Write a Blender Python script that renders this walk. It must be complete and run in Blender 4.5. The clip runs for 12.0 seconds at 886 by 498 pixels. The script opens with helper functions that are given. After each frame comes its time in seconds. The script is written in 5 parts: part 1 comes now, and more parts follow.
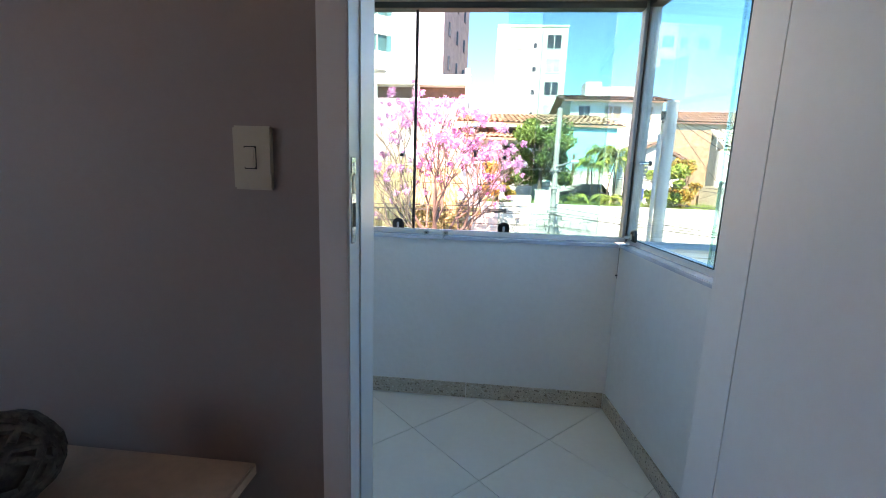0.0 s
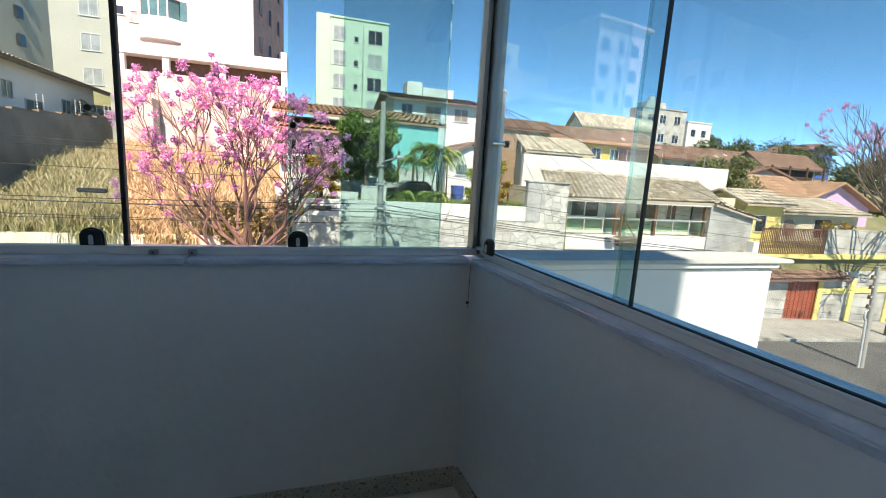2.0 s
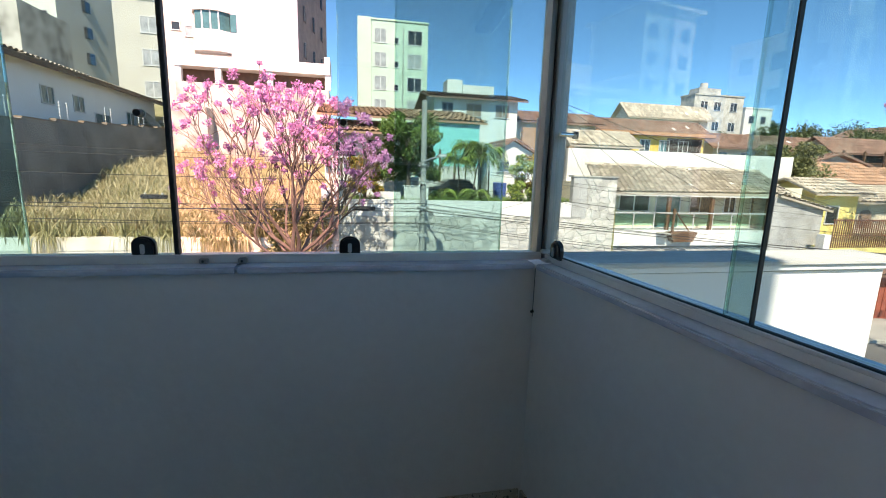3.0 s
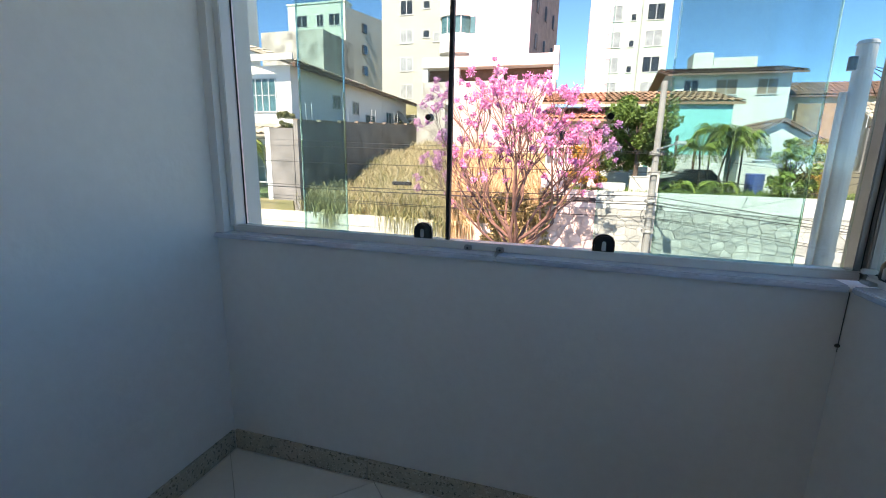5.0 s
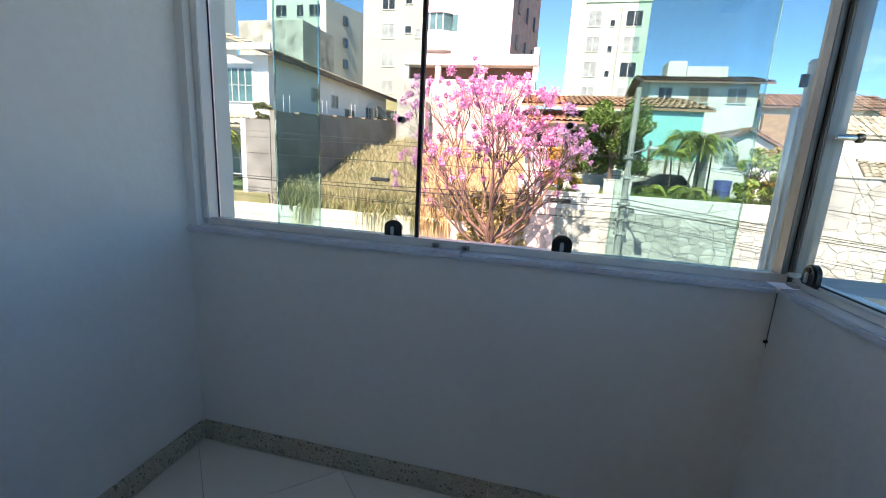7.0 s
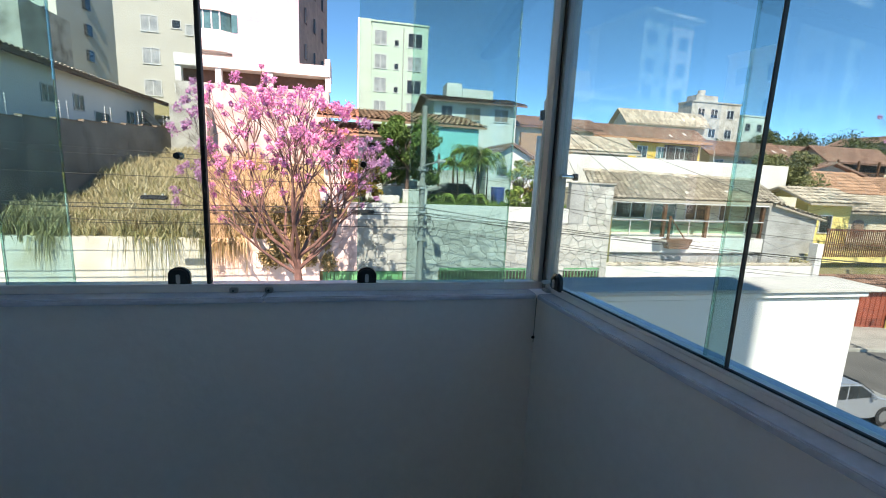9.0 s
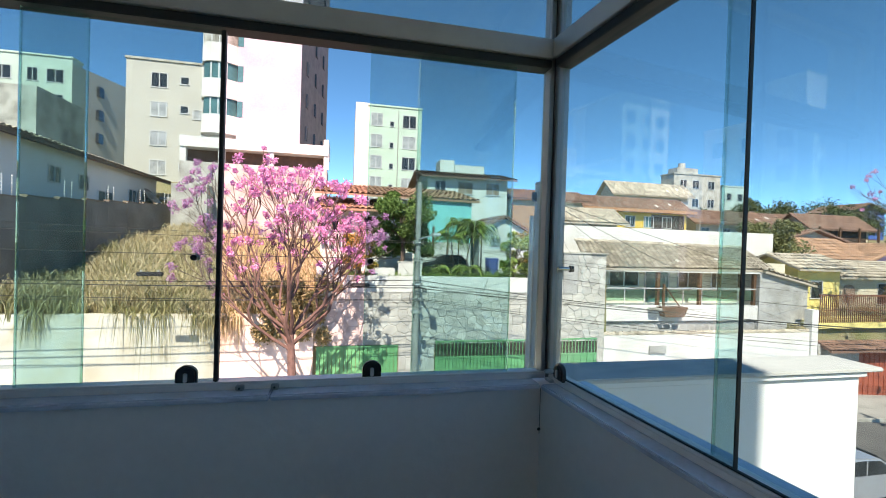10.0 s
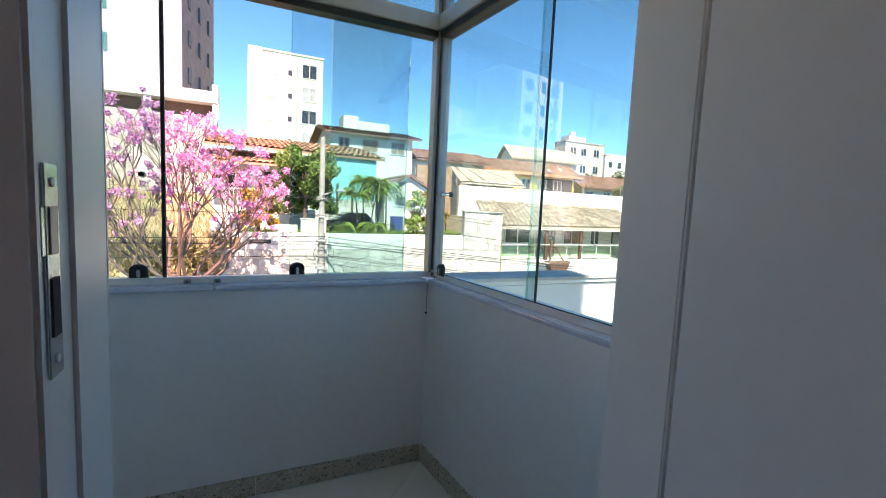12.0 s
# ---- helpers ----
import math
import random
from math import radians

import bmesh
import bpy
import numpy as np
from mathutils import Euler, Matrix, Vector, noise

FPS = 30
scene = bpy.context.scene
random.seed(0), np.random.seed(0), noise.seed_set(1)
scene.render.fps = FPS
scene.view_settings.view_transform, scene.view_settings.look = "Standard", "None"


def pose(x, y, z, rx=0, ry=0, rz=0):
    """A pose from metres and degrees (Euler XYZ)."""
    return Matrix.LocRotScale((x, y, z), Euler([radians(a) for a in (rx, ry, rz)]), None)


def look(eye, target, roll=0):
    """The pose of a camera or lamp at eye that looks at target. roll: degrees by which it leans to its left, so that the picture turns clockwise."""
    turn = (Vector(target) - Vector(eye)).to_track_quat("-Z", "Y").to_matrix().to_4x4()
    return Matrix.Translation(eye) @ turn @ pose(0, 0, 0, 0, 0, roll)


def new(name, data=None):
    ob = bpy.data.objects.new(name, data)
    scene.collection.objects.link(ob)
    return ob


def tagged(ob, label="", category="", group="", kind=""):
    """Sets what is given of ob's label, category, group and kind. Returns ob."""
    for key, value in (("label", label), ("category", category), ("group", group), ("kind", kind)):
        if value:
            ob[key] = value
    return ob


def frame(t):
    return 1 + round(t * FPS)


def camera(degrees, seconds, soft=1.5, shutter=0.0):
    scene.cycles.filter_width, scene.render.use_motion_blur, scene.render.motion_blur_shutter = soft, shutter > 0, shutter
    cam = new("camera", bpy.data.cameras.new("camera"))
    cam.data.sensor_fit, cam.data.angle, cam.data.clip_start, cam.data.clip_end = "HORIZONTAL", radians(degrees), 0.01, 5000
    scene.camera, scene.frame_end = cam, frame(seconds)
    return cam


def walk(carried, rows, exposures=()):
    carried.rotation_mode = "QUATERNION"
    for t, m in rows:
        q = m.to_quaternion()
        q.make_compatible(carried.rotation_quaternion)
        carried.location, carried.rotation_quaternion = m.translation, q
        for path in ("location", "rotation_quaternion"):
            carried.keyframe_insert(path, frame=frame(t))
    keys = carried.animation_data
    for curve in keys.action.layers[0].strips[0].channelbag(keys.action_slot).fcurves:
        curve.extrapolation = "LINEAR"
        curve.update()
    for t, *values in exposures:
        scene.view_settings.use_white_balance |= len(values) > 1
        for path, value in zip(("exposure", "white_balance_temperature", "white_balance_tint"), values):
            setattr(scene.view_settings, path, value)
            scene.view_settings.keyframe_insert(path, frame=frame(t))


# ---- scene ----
cam = camera(91.0, 12.0, soft=1.0)

PATH = [
    (0, (-0.794, -2.624, 1.444), (-0.975, -0.664, 1.089), 1.9),
    (0.5, (-0.792, -2.271, 1.406), (-0.923, -0.304, 1.067), 2.5),
    (1, (-0.719, -2.023, 1.389), (-0.533, -0.057, 1.07), 3.5),
    (1.5, (-0.683, -1.809, 1.394), (-0.184, 0.102, 1.081), 3.7),
    (2, (-0.624, -1.662, 1.383), (-0.044, 0.223, 1.049), 3.4),
    (2.5, (-0.622, -1.544, 1.37), (-0.037, 0.338, 1.033), 2.7),
    (3, (-0.653, -1.5, 1.378), (-0.258, 0.429, 1.027), 1.7),
    (3.5, (-0.699, -1.492, 1.376), (-0.586, 0.471, 1.008), 1.2),
    (3.7, (-0.711, -1.491, 1.376), (-0.716, 0.474, 1.004), 1.0),
    (5.3, (-0.8, -1.515, 1.398), (-1.422, 0.337, 0.972), 1.2),
    (5.5, (-0.796, -1.521, 1.396), (-1.463, 0.317, 0.974), 1.2),
    (6, (-0.797, -1.535, 1.396), (-1.509, 0.286, 0.973), 1.7),
    (6.5, (-0.766, -1.548, 1.398), (-1.469, 0.274, 0.969), 2.0),
    (7, (-0.74, -1.569, 1.414), (-1.183, 0.333, 0.984), 3.1),
    (7.5, (-0.717, -1.592, 1.429), (-0.837, 0.359, 1.004), 3.3),
    (7.7, (-0.713, -1.602, 1.436), (-0.709, 0.353, 1.014), 3.3),
    (9.3, (-0.743, -1.601, 1.544), (-0.316, 0.332, 1.26), 2.4),
    (9.5, (-0.755, -1.608, 1.568), (-0.326, 0.334, 1.356), 2.2),
    (10, (-0.778, -1.649, 1.608), (-0.35, 0.304, 1.583), 1.8),
    (10.5, (-0.802, -1.702, 1.572), (-0.374, 0.25, 1.66), 1.8),
    (11, (-0.837, -1.79, 1.505), (-0.402, 0.159, 1.619), 1.9),
    (11.5, (-0.873, -1.932, 1.463), (-0.321, -0.01, 1.438), 1.9),
    (12, (-0.925, -2.194, 1.443), (-0.084, -0.389, 1.257), 2.6),
]
walk(cam, [(t, look(eye, target, roll)) for t, eye, target, roll in PATH],
     [(0, 3.45, 9100, 47), (0.5, 2.95, 9100, 47), (1, 2.6, 9100, 47), (1.5, 2.2, 9100, 47), (2.5, 1.95, 9100, 47), (3.5, 2.1, 9100, 47), (5.5, 2.4, 9400, 52), (6.5, 2.45, 9400, 52), (7.5, 2.35, 9400, 52), (9.5, 1.82, 8550, 46), (10.5, 1.82, 8550, 46), (11.5, 2.0, 8550, 46), (12, 2.55, 9100, 47)])

# ---- world and light ----
world = bpy.data.worlds.new("sky")
scene.world = world
world.use_nodes = True
wn = world.node_tree.nodes
sky = wn.new("ShaderNodeTexSky")
sky.sky_type = "NISHITA"
sky.sun_disc = False
sky.sun_elevation = radians(50)
sky.sun_rotation = radians(191)
sky.altitude = 2000
sky.dust_density = 0.0
sky.air_density = 0.36
sky.ozone_density = 2.0
wn["Background"].inputs["Strength"].default_value = 0.15
hs = wn.new("ShaderNodeHueSaturation")
hs.inputs["Hue"].default_value = 0.476
hs.inputs["Saturation"].default_value = 1.28
hs.inputs["Value"].default_value = 0.9
world.node_tree.links.new(sky.outputs[0], hs.inputs["Color"])
world.node_tree.links.new(hs.outputs[0], wn["Background"].inputs["Color"])
sun = new("sun", bpy.data.lights.new("sun", "SUN"))
sun.data.energy = 3.0
sun.data.angle = radians(0.5)
sun.data.color = (1.0, 0.95, 0.87)
sun.matrix_world = look((-6, -30, 36), (0, 0, 0))

# ---- materials ----


def M(name, col, rough=0.6, var=0.12, scale=3.0, bump=0.08, fine=60.0, metal=0.0, tone=None, rnd=0.0, spec=0.5):
    """A surface with grain at two scales: slow drift of tone and fine relief; tone is a second colour for stains."""
    m = bpy.data.materials.new(name)
    m.use_nodes = True
    n, l = m.node_tree.nodes, m.node_tree.links
    p = n["Principled BSDF"]
    p.inputs["Roughness"].default_value = rough
    p.inputs["Metallic"].default_value = metal
    p.inputs["Specular IOR Level"].default_value = spec
    tc = n.new("ShaderNodeTexCoord")
    a = n.new("ShaderNodeTexNoise")
    a.inputs["Scale"].default_value = scale
    a.inputs["Detail"].default_value = 6
    b = n.new("ShaderNodeTexNoise")
    b.inputs["Scale"].default_value = fine
    b.inputs["Detail"].default_value = 3
    for k in (a, b):
        l.new(tc.outputs["Object"], k.inputs["Vector"])
    ramp = n.new("ShaderNodeValToRGB")
    dark = tone or tuple(c * (1 - var * 2) for c in col)
    ramp.color_ramp.elements[0].position, ramp.color_ramp.elements[1].position = 0.3, 0.62
    ramp.color_ramp.elements[0].color = (*dark, 1)
    ramp.color_ramp.elements[1].color = (*col, 1)
    l.new(a.outputs["Fac"], ramp.inputs["Fac"])
    mul = n.new("ShaderNodeMix")
    mul.data_type, mul.blend_type = "RGBA", "MULTIPLY"
    mul.inputs["Factor"].default_value = 1.0
    mr = n.new("ShaderNodeMapRange")
    mr.inputs["From Min"].default_value, mr.inputs["From Max"].default_value = 0.3, 0.7
    mr.inputs["To Min"].default_value, mr.inputs["To Max"].default_value = 1 - var, 1.0
    l.new(b.outputs["Fac"], mr.inputs["Value"])
    l.new(ramp.outputs["Color"], mul.inputs["A"])
    l.new(mr.outputs["Result"], mul.inputs["B"])
    out = mul.outputs["Result"]
    if rnd:
        oi = n.new("ShaderNodeObjectInfo")
        r2 = n.new("ShaderNodeMapRange")
        r2.inputs["To Min"].default_value, r2.inputs["To Max"].default_value = 1 - rnd, 1.0
        l.new(oi.outputs["Random"], r2.inputs["Value"])
        m2 = n.new("ShaderNodeMix")
        m2.data_type, m2.blend_type = "RGBA", "MULTIPLY"
        m2.inputs["Factor"].default_value = 1.0
        l.new(out, m2.inputs["A"])
        l.new(r2.outputs["Result"], m2.inputs["B"])
        out = m2.outputs["Result"]
    l.new(out, p.inputs["Base Color"])
    if bump:
        bp = n.new("ShaderNodeBump")
        bp.inputs["Strength"].default_value = bump
        bp.inputs["Distance"].default_value = 0.01
        l.new(b.outputs["Fac"], bp.inputs["Height"])
        l.new(bp.outputs["Normal"], p.inputs["Normal"])
    return m


def leafy(name, col, col2, rough=0.55, through_light=0.25):
    """Leaves, petals or grass: tone differs from piece to piece, some light passes through."""
    m = bpy.data.materials.new(name)
    m.use_nodes = True
    n, l = m.node_tree.nodes, m.node_tree.links
    p = n["Principled BSDF"]
    p.inputs["Roughness"].default_value = rough
    g = n.new("ShaderNodeNewGeometry")
    r = n.new("ShaderNodeValToRGB")
    r.color_ramp.elements[0].color = (*col, 1)
    r.color_ramp.elements[1].color = (*col2, 1)
    l.new(g.outputs["Random Per Island"], r.inputs["Fac"])
    l.new(r.outputs["Color"], p.inputs["Base Color"])
    tr = n.new("ShaderNodeBsdfTranslucent")
    l.new(r.outputs["Color"], tr.inputs["Color"])
    mx = n.new("ShaderNodeMixShader")
    mx.inputs["Fac"].default_value = through_light
    l.new(p.outputs[0], mx.inputs[1])
    l.new(tr.outputs[0], mx.inputs[2])
    l.new(mx.outputs[0], n["Material Output"].inputs["Surface"])
    return m


def speckled(name):
    """Beige granite with dark and rusty grains."""
    m = M(name, (0.56, 0.48, 0.39), 0.35, 0.1, 14, 0.04, 90)
    n, l = m.node_tree.nodes, m.node_tree.links
    p = n["Principled BSDF"]
    tc = n.new("ShaderNodeTexCoord")
    old = p.inputs["Base Color"].links[0].from_socket
    for sc, lo, hi, col in ((75, 0.33, 0.40, (0.10, 0.075, 0.06)), (38, 0.30, 0.38, (0.25, 0.18, 0.13)), (120, 0.60, 0.68, (0.62, 0.6, 0.55))):
        t = n.new("ShaderNodeTexNoise")
        t.inputs["Scale"].default_value = sc
        t.inputs["Detail"].default_value = 2
        l.new(tc.outputs["Object"], t.inputs["Vector"])
        mr = n.new("ShaderNodeMapRange")
        mr.inputs["From Min"].default_value, mr.inputs["From Max"].default_value = lo, hi
        if lo < 0.5:
            mr.inputs["To Min"].default_value, mr.inputs["To Max"].default_value = 1, 0
        l.new(t.outputs["Fac"], mr.inputs["Value"])
        mx = n.new("ShaderNodeMix")
        mx.data_type = "RGBA"
        l.new(mr.outputs["Result"], mx.inputs["Factor"])
        l.new(old, mx.inputs["A"])
        mx.inputs["B"].default_value = (*col, 1)
        old = mx.outputs["Result"]
    l.new(old, p.inputs["Base Color"])
    return m


def clear(name, col, rough=0.0):
    m = bpy.data.materials.new(name)
    m.use_nodes = True
    p = m.node_tree.nodes["Principled BSDF"]
    p.inputs["Base Color"].default_value = (*col, 1)
    p.inputs["Roughness"].default_value = rough
    p.inputs["Transmission Weight"].default_value = 1.0
    p.inputs["IOR"].default_value = 1.5
    return m


def pane_glass(name, tint):
    """Flat tinted window glass: light goes straight through, tinted once a face, and a mirror gloss grows towards grazing."""
    m = bpy.data.materials.new(name)
    m.use_nodes = True
    n, l = m.node_tree.nodes, m.node_tree.links
    n.remove(n["Principled BSDF"])
    tr = n.new("ShaderNodeBsdfTransparent")
    tr.inputs["Color"].default_value = (*(c ** 0.5 for c in tint), 1)
    gl = n.new("ShaderNodeBsdfGlossy")
    gl.inputs["Roughness"].default_value = 0.0
    gl.inputs["Color"].default_value = (1, 1, 1, 1)
    lw = n.new("ShaderNodeLayerWeight")
    lw.inputs["Blend"].default_value = 0.5
    pw = n.new("ShaderNodeMath")
    pw.operation = "POWER"
    pw.inputs[1].default_value = 5.0
    l.new(lw.outputs["Facing"], pw.inputs[0])
    ma = n.new("ShaderNodeMath")
    ma.operation = "MULTIPLY_ADD"
    ma.inputs[1].default_value, ma.inputs[2].default_value = 0.96, 0.04
    l.new(pw.outputs[0], ma.inputs[0])
    mx = n.new("ShaderNodeMixShader")
    l.new(ma.outputs[0], mx.inputs["Fac"])
    l.new(tr.outputs[0], mx.inputs[1])
    l.new(gl.outputs[0], mx.inputs[2])
    l.new(mx.outputs[0], n["Material Output"].inputs["Surface"])
    return m


PAINT = M("balcony_paint", (0.81, 0.81, 0.80), 0.5, 0.035, 1.3, 0.22, 26, tone=(0.75, 0.745, 0.73))
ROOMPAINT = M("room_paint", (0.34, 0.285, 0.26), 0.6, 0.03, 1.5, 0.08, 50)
CEIL = M("ceiling_paint", (0.8, 0.8, 0.79), 0.7, 0.03, 2, 0.05, 60)
TILE = M("porcelain_tile", (0.80, 0.77, 0.71), 0.22, 0.03, 2.5, 0.01, 30, rnd=0.04)
GROUT = M("grout", (0.54, 0.49, 0.42), 0.9, 0.15, 8, 0.2, 120)
GRANITE = speckled("granite")
# Blue in the base colour stands in for sky mirrored on grey stone.
SILL = M("sky_tinted_sill", (0.64, 0.71, 0.82), 0.05, 0.10, 7, 0.010, 60, tone=(0.48, 0.55, 0.66), spec=1.0)
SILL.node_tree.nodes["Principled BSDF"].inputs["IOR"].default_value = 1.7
TRACK = M("pale_track_aluminium", (0.80, 0.78, 0.76), 0.35, 0.04, 12, 0.02, 200, metal=0.1)
POSTALU = M("post_aluminium", (0.30, 0.30, 0.30), 0.4, 0.05, 12, 0.02, 200, metal=0.5)
ALU = M("aluminium", (0.50, 0.49, 0.47), 0.42, 0.04, 12, 0.02, 200, metal=0.35)
WHITEALU = M("white_frame", (0.74, 0.75, 0.76), 0.4, 0.04, 6, 0.02, 150, metal=0.1)
GASKET = M("black_gasket", (0.02, 0.02, 0.022), 0.6, 0.1, 20, 0.05, 100)
BLACKPL = M("black_plastic", (0.02, 0.02, 0.022), 0.3, 0.1, 30, 0.03, 150)
CHROME = M("chrome", (0.6, 0.6, 0.6), 0.22, 0.05, 30, 0.02, 200, metal=1.0)
DOORP = M("door_lacquer", (0.74, 0.73, 0.71), 0.35, 0.025, 1.2, 0.03, 30)
PLATE = M("switch_plastic", (0.55, 0.51, 0.40), 0.35, 0.03, 10, 0.02, 100)
WOOD = M("pale_wood", (0.60, 0.49, 0.38), 0.4, 0.12, 4, 0.05, 40)
GREYWOVEN = M("grey_woven", (0.17, 0.17, 0.16), 0.8, 0.3, 30, 0.5, 80)
GLASS = pane_glass("window_glass", (0.48, 0.75, 0.74))
GREENGLASS = clear("green_glass", (0.35, 0.75, 0.68))

WHITEWALL = M("white_render", (0.70, 0.69, 0.67), 0.8, 0.07, 0.5, 0.15, 9, tone=(0.56, 0.54, 0.51))
BOXWHITE = M("bright_white_render", (0.8, 0.8, 0.8), 0.8, 0.03, 0.8, 0.12, 14)
RETAIN = M("stained_cream_render", (0.74, 0.70, 0.63), 0.85, 0.08, 0.9, 0.2, 9, tone=(0.60, 0.50, 0.38))
CREAM = M("cream_render", (0.66, 0.60, 0.47), 0.8, 0.1, 0.6, 0.15, 9, tone=(0.50, 0.44, 0.34))
PALEGREEN = M("pale_green_render", (0.48, 0.62, 0.52), 0.8, 0.05, 0.4, 0.1, 8)
MINT = M("mint_white_render", (0.52, 0.60, 0.53), 0.8, 0.05, 0.4, 0.1, 8)
BEIGEW = M("beige_render", (0.47, 0.455, 0.41), 0.8, 0.05, 0.4, 0.1, 8)
# The light's lilac cast is mixed into this white wall's colour.
LILAC = M("lilac_cast_render", (0.44, 0.425, 0.475), 0.8, 0.12, 0.5, 0.15, 6, tone=(0.37, 0.355, 0.40))
BROWNSIDE = M("brown_mosaic", (0.23, 0.17, 0.155), 0.7, 0.15, 1.5, 0.1, 10)
CYAN = M("cyan_paint", (0.05, 0.62, 0.62), 0.7, 0.06, 1, 0.1, 12)
YELLOW = M("yellow_paint", (0.80, 0.64, 0.24), 0.7, 0.08, 1, 0.1, 12)
OCHRE = M("ochre_paint", (0.72, 0.48, 0.10), 0.7, 0.08, 1, 0.1, 12)
PINK = M("pink_paint", (0.72, 0.42, 0.62), 0.7, 0.08, 1, 0.1, 12)
GREYW = M("grey_render", (0.42, 0.42, 0.41), 0.85, 0.12, 0.9, 0.2, 10, tone=(0.26, 0.25, 0.24))
CONC = M("weathered_concrete", (0.36, 0.32, 0.30), 0.9, 0.2, 0.8, 0.3, 12, tone=(0.17, 0.155, 0.145))
OLDCONC = M("stained_concrete", (0.48, 0.47, 0.42), 0.9, 0.2, 1.2, 0.3, 12, tone=(0.16, 0.15, 0.13))
STONE = M("cut_stone", (0.62, 0.60, 0.56), 0.8, 0.12, 3.0, 0.4, 18, rnd=0.28)
PALECONC = M("worn_pale_concrete", (0.52, 0.50, 0.46), 0.9, 0.15, 1.1, 0.3, 12, tone=(0.30, 0.28, 0.25))
CEMENT = M("light_cement", (0.58, 0.57, 0.55), 0.9, 0.1, 2.5, 0.2, 25, tone=(0.46, 0.45, 0.43))
MORTAR = M("mortar", (0.47, 0.45, 0.42), 0.9, 0.15, 3, 0.3, 30)


def clay(name, lo, mid, hi):
    """Weathered clay: each tile has its own tone between sooty and bleached."""
    m = M(name, hi, 0.85, 0.12, 2.0, 0.2, 20)
    n, l = m.node_tree.nodes, m.node_tree.links
    g = n.new("ShaderNodeNewGeometry")
    r = n.new("ShaderNodeValToRGB")
    for e, (pos, col) in zip((r.color_ramp.elements[0], r.color_ramp.elements.new(0.22), r.color_ramp.elements[1]), ((0.0, lo), (0.22, mid), (1.0, hi))):
        e.position, e.color = pos, (*col, 1)
    l.new(g.outputs["Random Per Island"], r.inputs["Fac"])
    p = n["Principled BSDF"]
    old = p.inputs["Base Color"].links[0].from_socket
    mx = n.new("ShaderNodeMix")
    mx.data_type = "RGBA"
    mx.inputs["Factor"].default_value = 0.75
    l.new(old, mx.inputs["A"])
    l.new(r.outputs["Color"], mx.inputs["B"])
    l.new(mx.outputs["Result"], p.inputs["Base Color"])
    return m


PALETILE = clay("pale_clay_tile", (0.22, 0.18, 0.14), (0.47, 0.40, 0.31), (0.60, 0.52, 0.42))
REDTILE = clay("red_clay_tile", (0.20, 0.10, 0.07), (0.36, 0.17, 0.10), (0.48, 0.23, 0.13))
BROWNTILE = clay("brown_clay_tile", (0.12, 0.065, 0.05), (0.23, 0.115, 0.085), (0.31, 0.17, 0.125))
ORANGETILE = clay("orange_clay_tile", (0.22, 0.12, 0.08), (0.44, 0.22, 0.14), (0.56, 0.31, 0.20))
BRICK = M("bare_brick", (0.40, 0.25, 0.16), 0.9, 0.2, 4, 0.3, 20)
GATEGREEN = M("green_gate_paint", (0.06, 0.36, 0.16), 0.45, 0.08, 3, 0.05, 40)
GATERED = M("red_gate_paint", (0.42, 0.09, 0.05), 0.5, 0.1, 3, 0.05, 40)
RAILBROWN = M("brown_rail_paint", (0.20, 0.07, 0.04), 0.5, 0.1, 3, 0.05, 40)
DARKWIN = M("dark_window_glass", (0.035, 0.045, 0.05), 0.08, 0.2, 0.7, 0, 5)
TEALWIN = M("teal_window_glass", (0.06, 0.20, 0.21), 0.08, 0.2, 0.7, 0, 5)
PALEWIN = M("curtained_window", (0.42, 0.44, 0.45), 0.15, 0.2, 1.5, 0, 5)
SHUTTER = M("brown_shutter", (0.30, 0.20, 0.15), 0.6, 0.1, 3, 0.05, 40)
WINFRAME = M("window_frame_paint", (0.55, 0.56, 0.56), 0.5, 0.05, 3, 0.02, 40)
# Near-black colour that stands in for the shade inside gaps and openings.
OPENSHADE = M("painted_opening_shade", (0.05, 0.04, 0.035), 0.9, 0.2, 1, 0.1, 10)
TIMBER = M("dark_timber", (0.16, 0.075, 0.04), 0.6, 0.15, 3, 0.1, 30)
GALV = M("galvanised_steel", (0.58, 0.60, 0.60), 0.5, 0.1, 4, 0.05, 60, metal=0.2)
POLE = M("pole_concrete", (0.36, 0.35, 0.33), 0.85, 0.12, 2, 0.2, 30)
CABLE = M("black_cable", (0.025, 0.025, 0.027), 0.6, 0.1, 5, 0, 50)
ASPHALT = M("asphalt", (0.14, 0.135, 0.13), 0.9, 0.2, 0.5, 0.3, 25)
PAVE = M("cement_pavement", (0.40, 0.37, 0.34), 0.9, 0.15, 0.8, 0.3, 20)
EARTH = M("dry_earth", (0.30, 0.25, 0.14), 0.95, 0.2, 0.6, 0.4, 12, tone=(0.16, 0.17, 0.06))
BARK = M("bark", (0.20, 0.13, 0.105), 0.9, 0.2, 6, 0.5, 40)
STRAW = leafy("straw_grass", (0.42, 0.33, 0.18), (0.72, 0.60, 0.39))
LEAFOLIVE = leafy("olive_leaf", (0.09, 0.11, 0.04), (0.27, 0.27, 0.11))
DRYGRASS = leafy("dry_grass", (0.18, 0.18, 0.06), (0.54, 0.46, 0.25))
PETAL = leafy("pink_blossom", (0.60, 0.18, 0.43), (0.86, 0.50, 0.72), 0.6, 0.35)
LEAF = leafy("green_leaf", (0.05, 0.12, 0.025), (0.20, 0.32, 0.08))
LEAFDARK = leafy("dark_leaf", (0.035, 0.06, 0.02), (0.12, 0.15, 0.05))
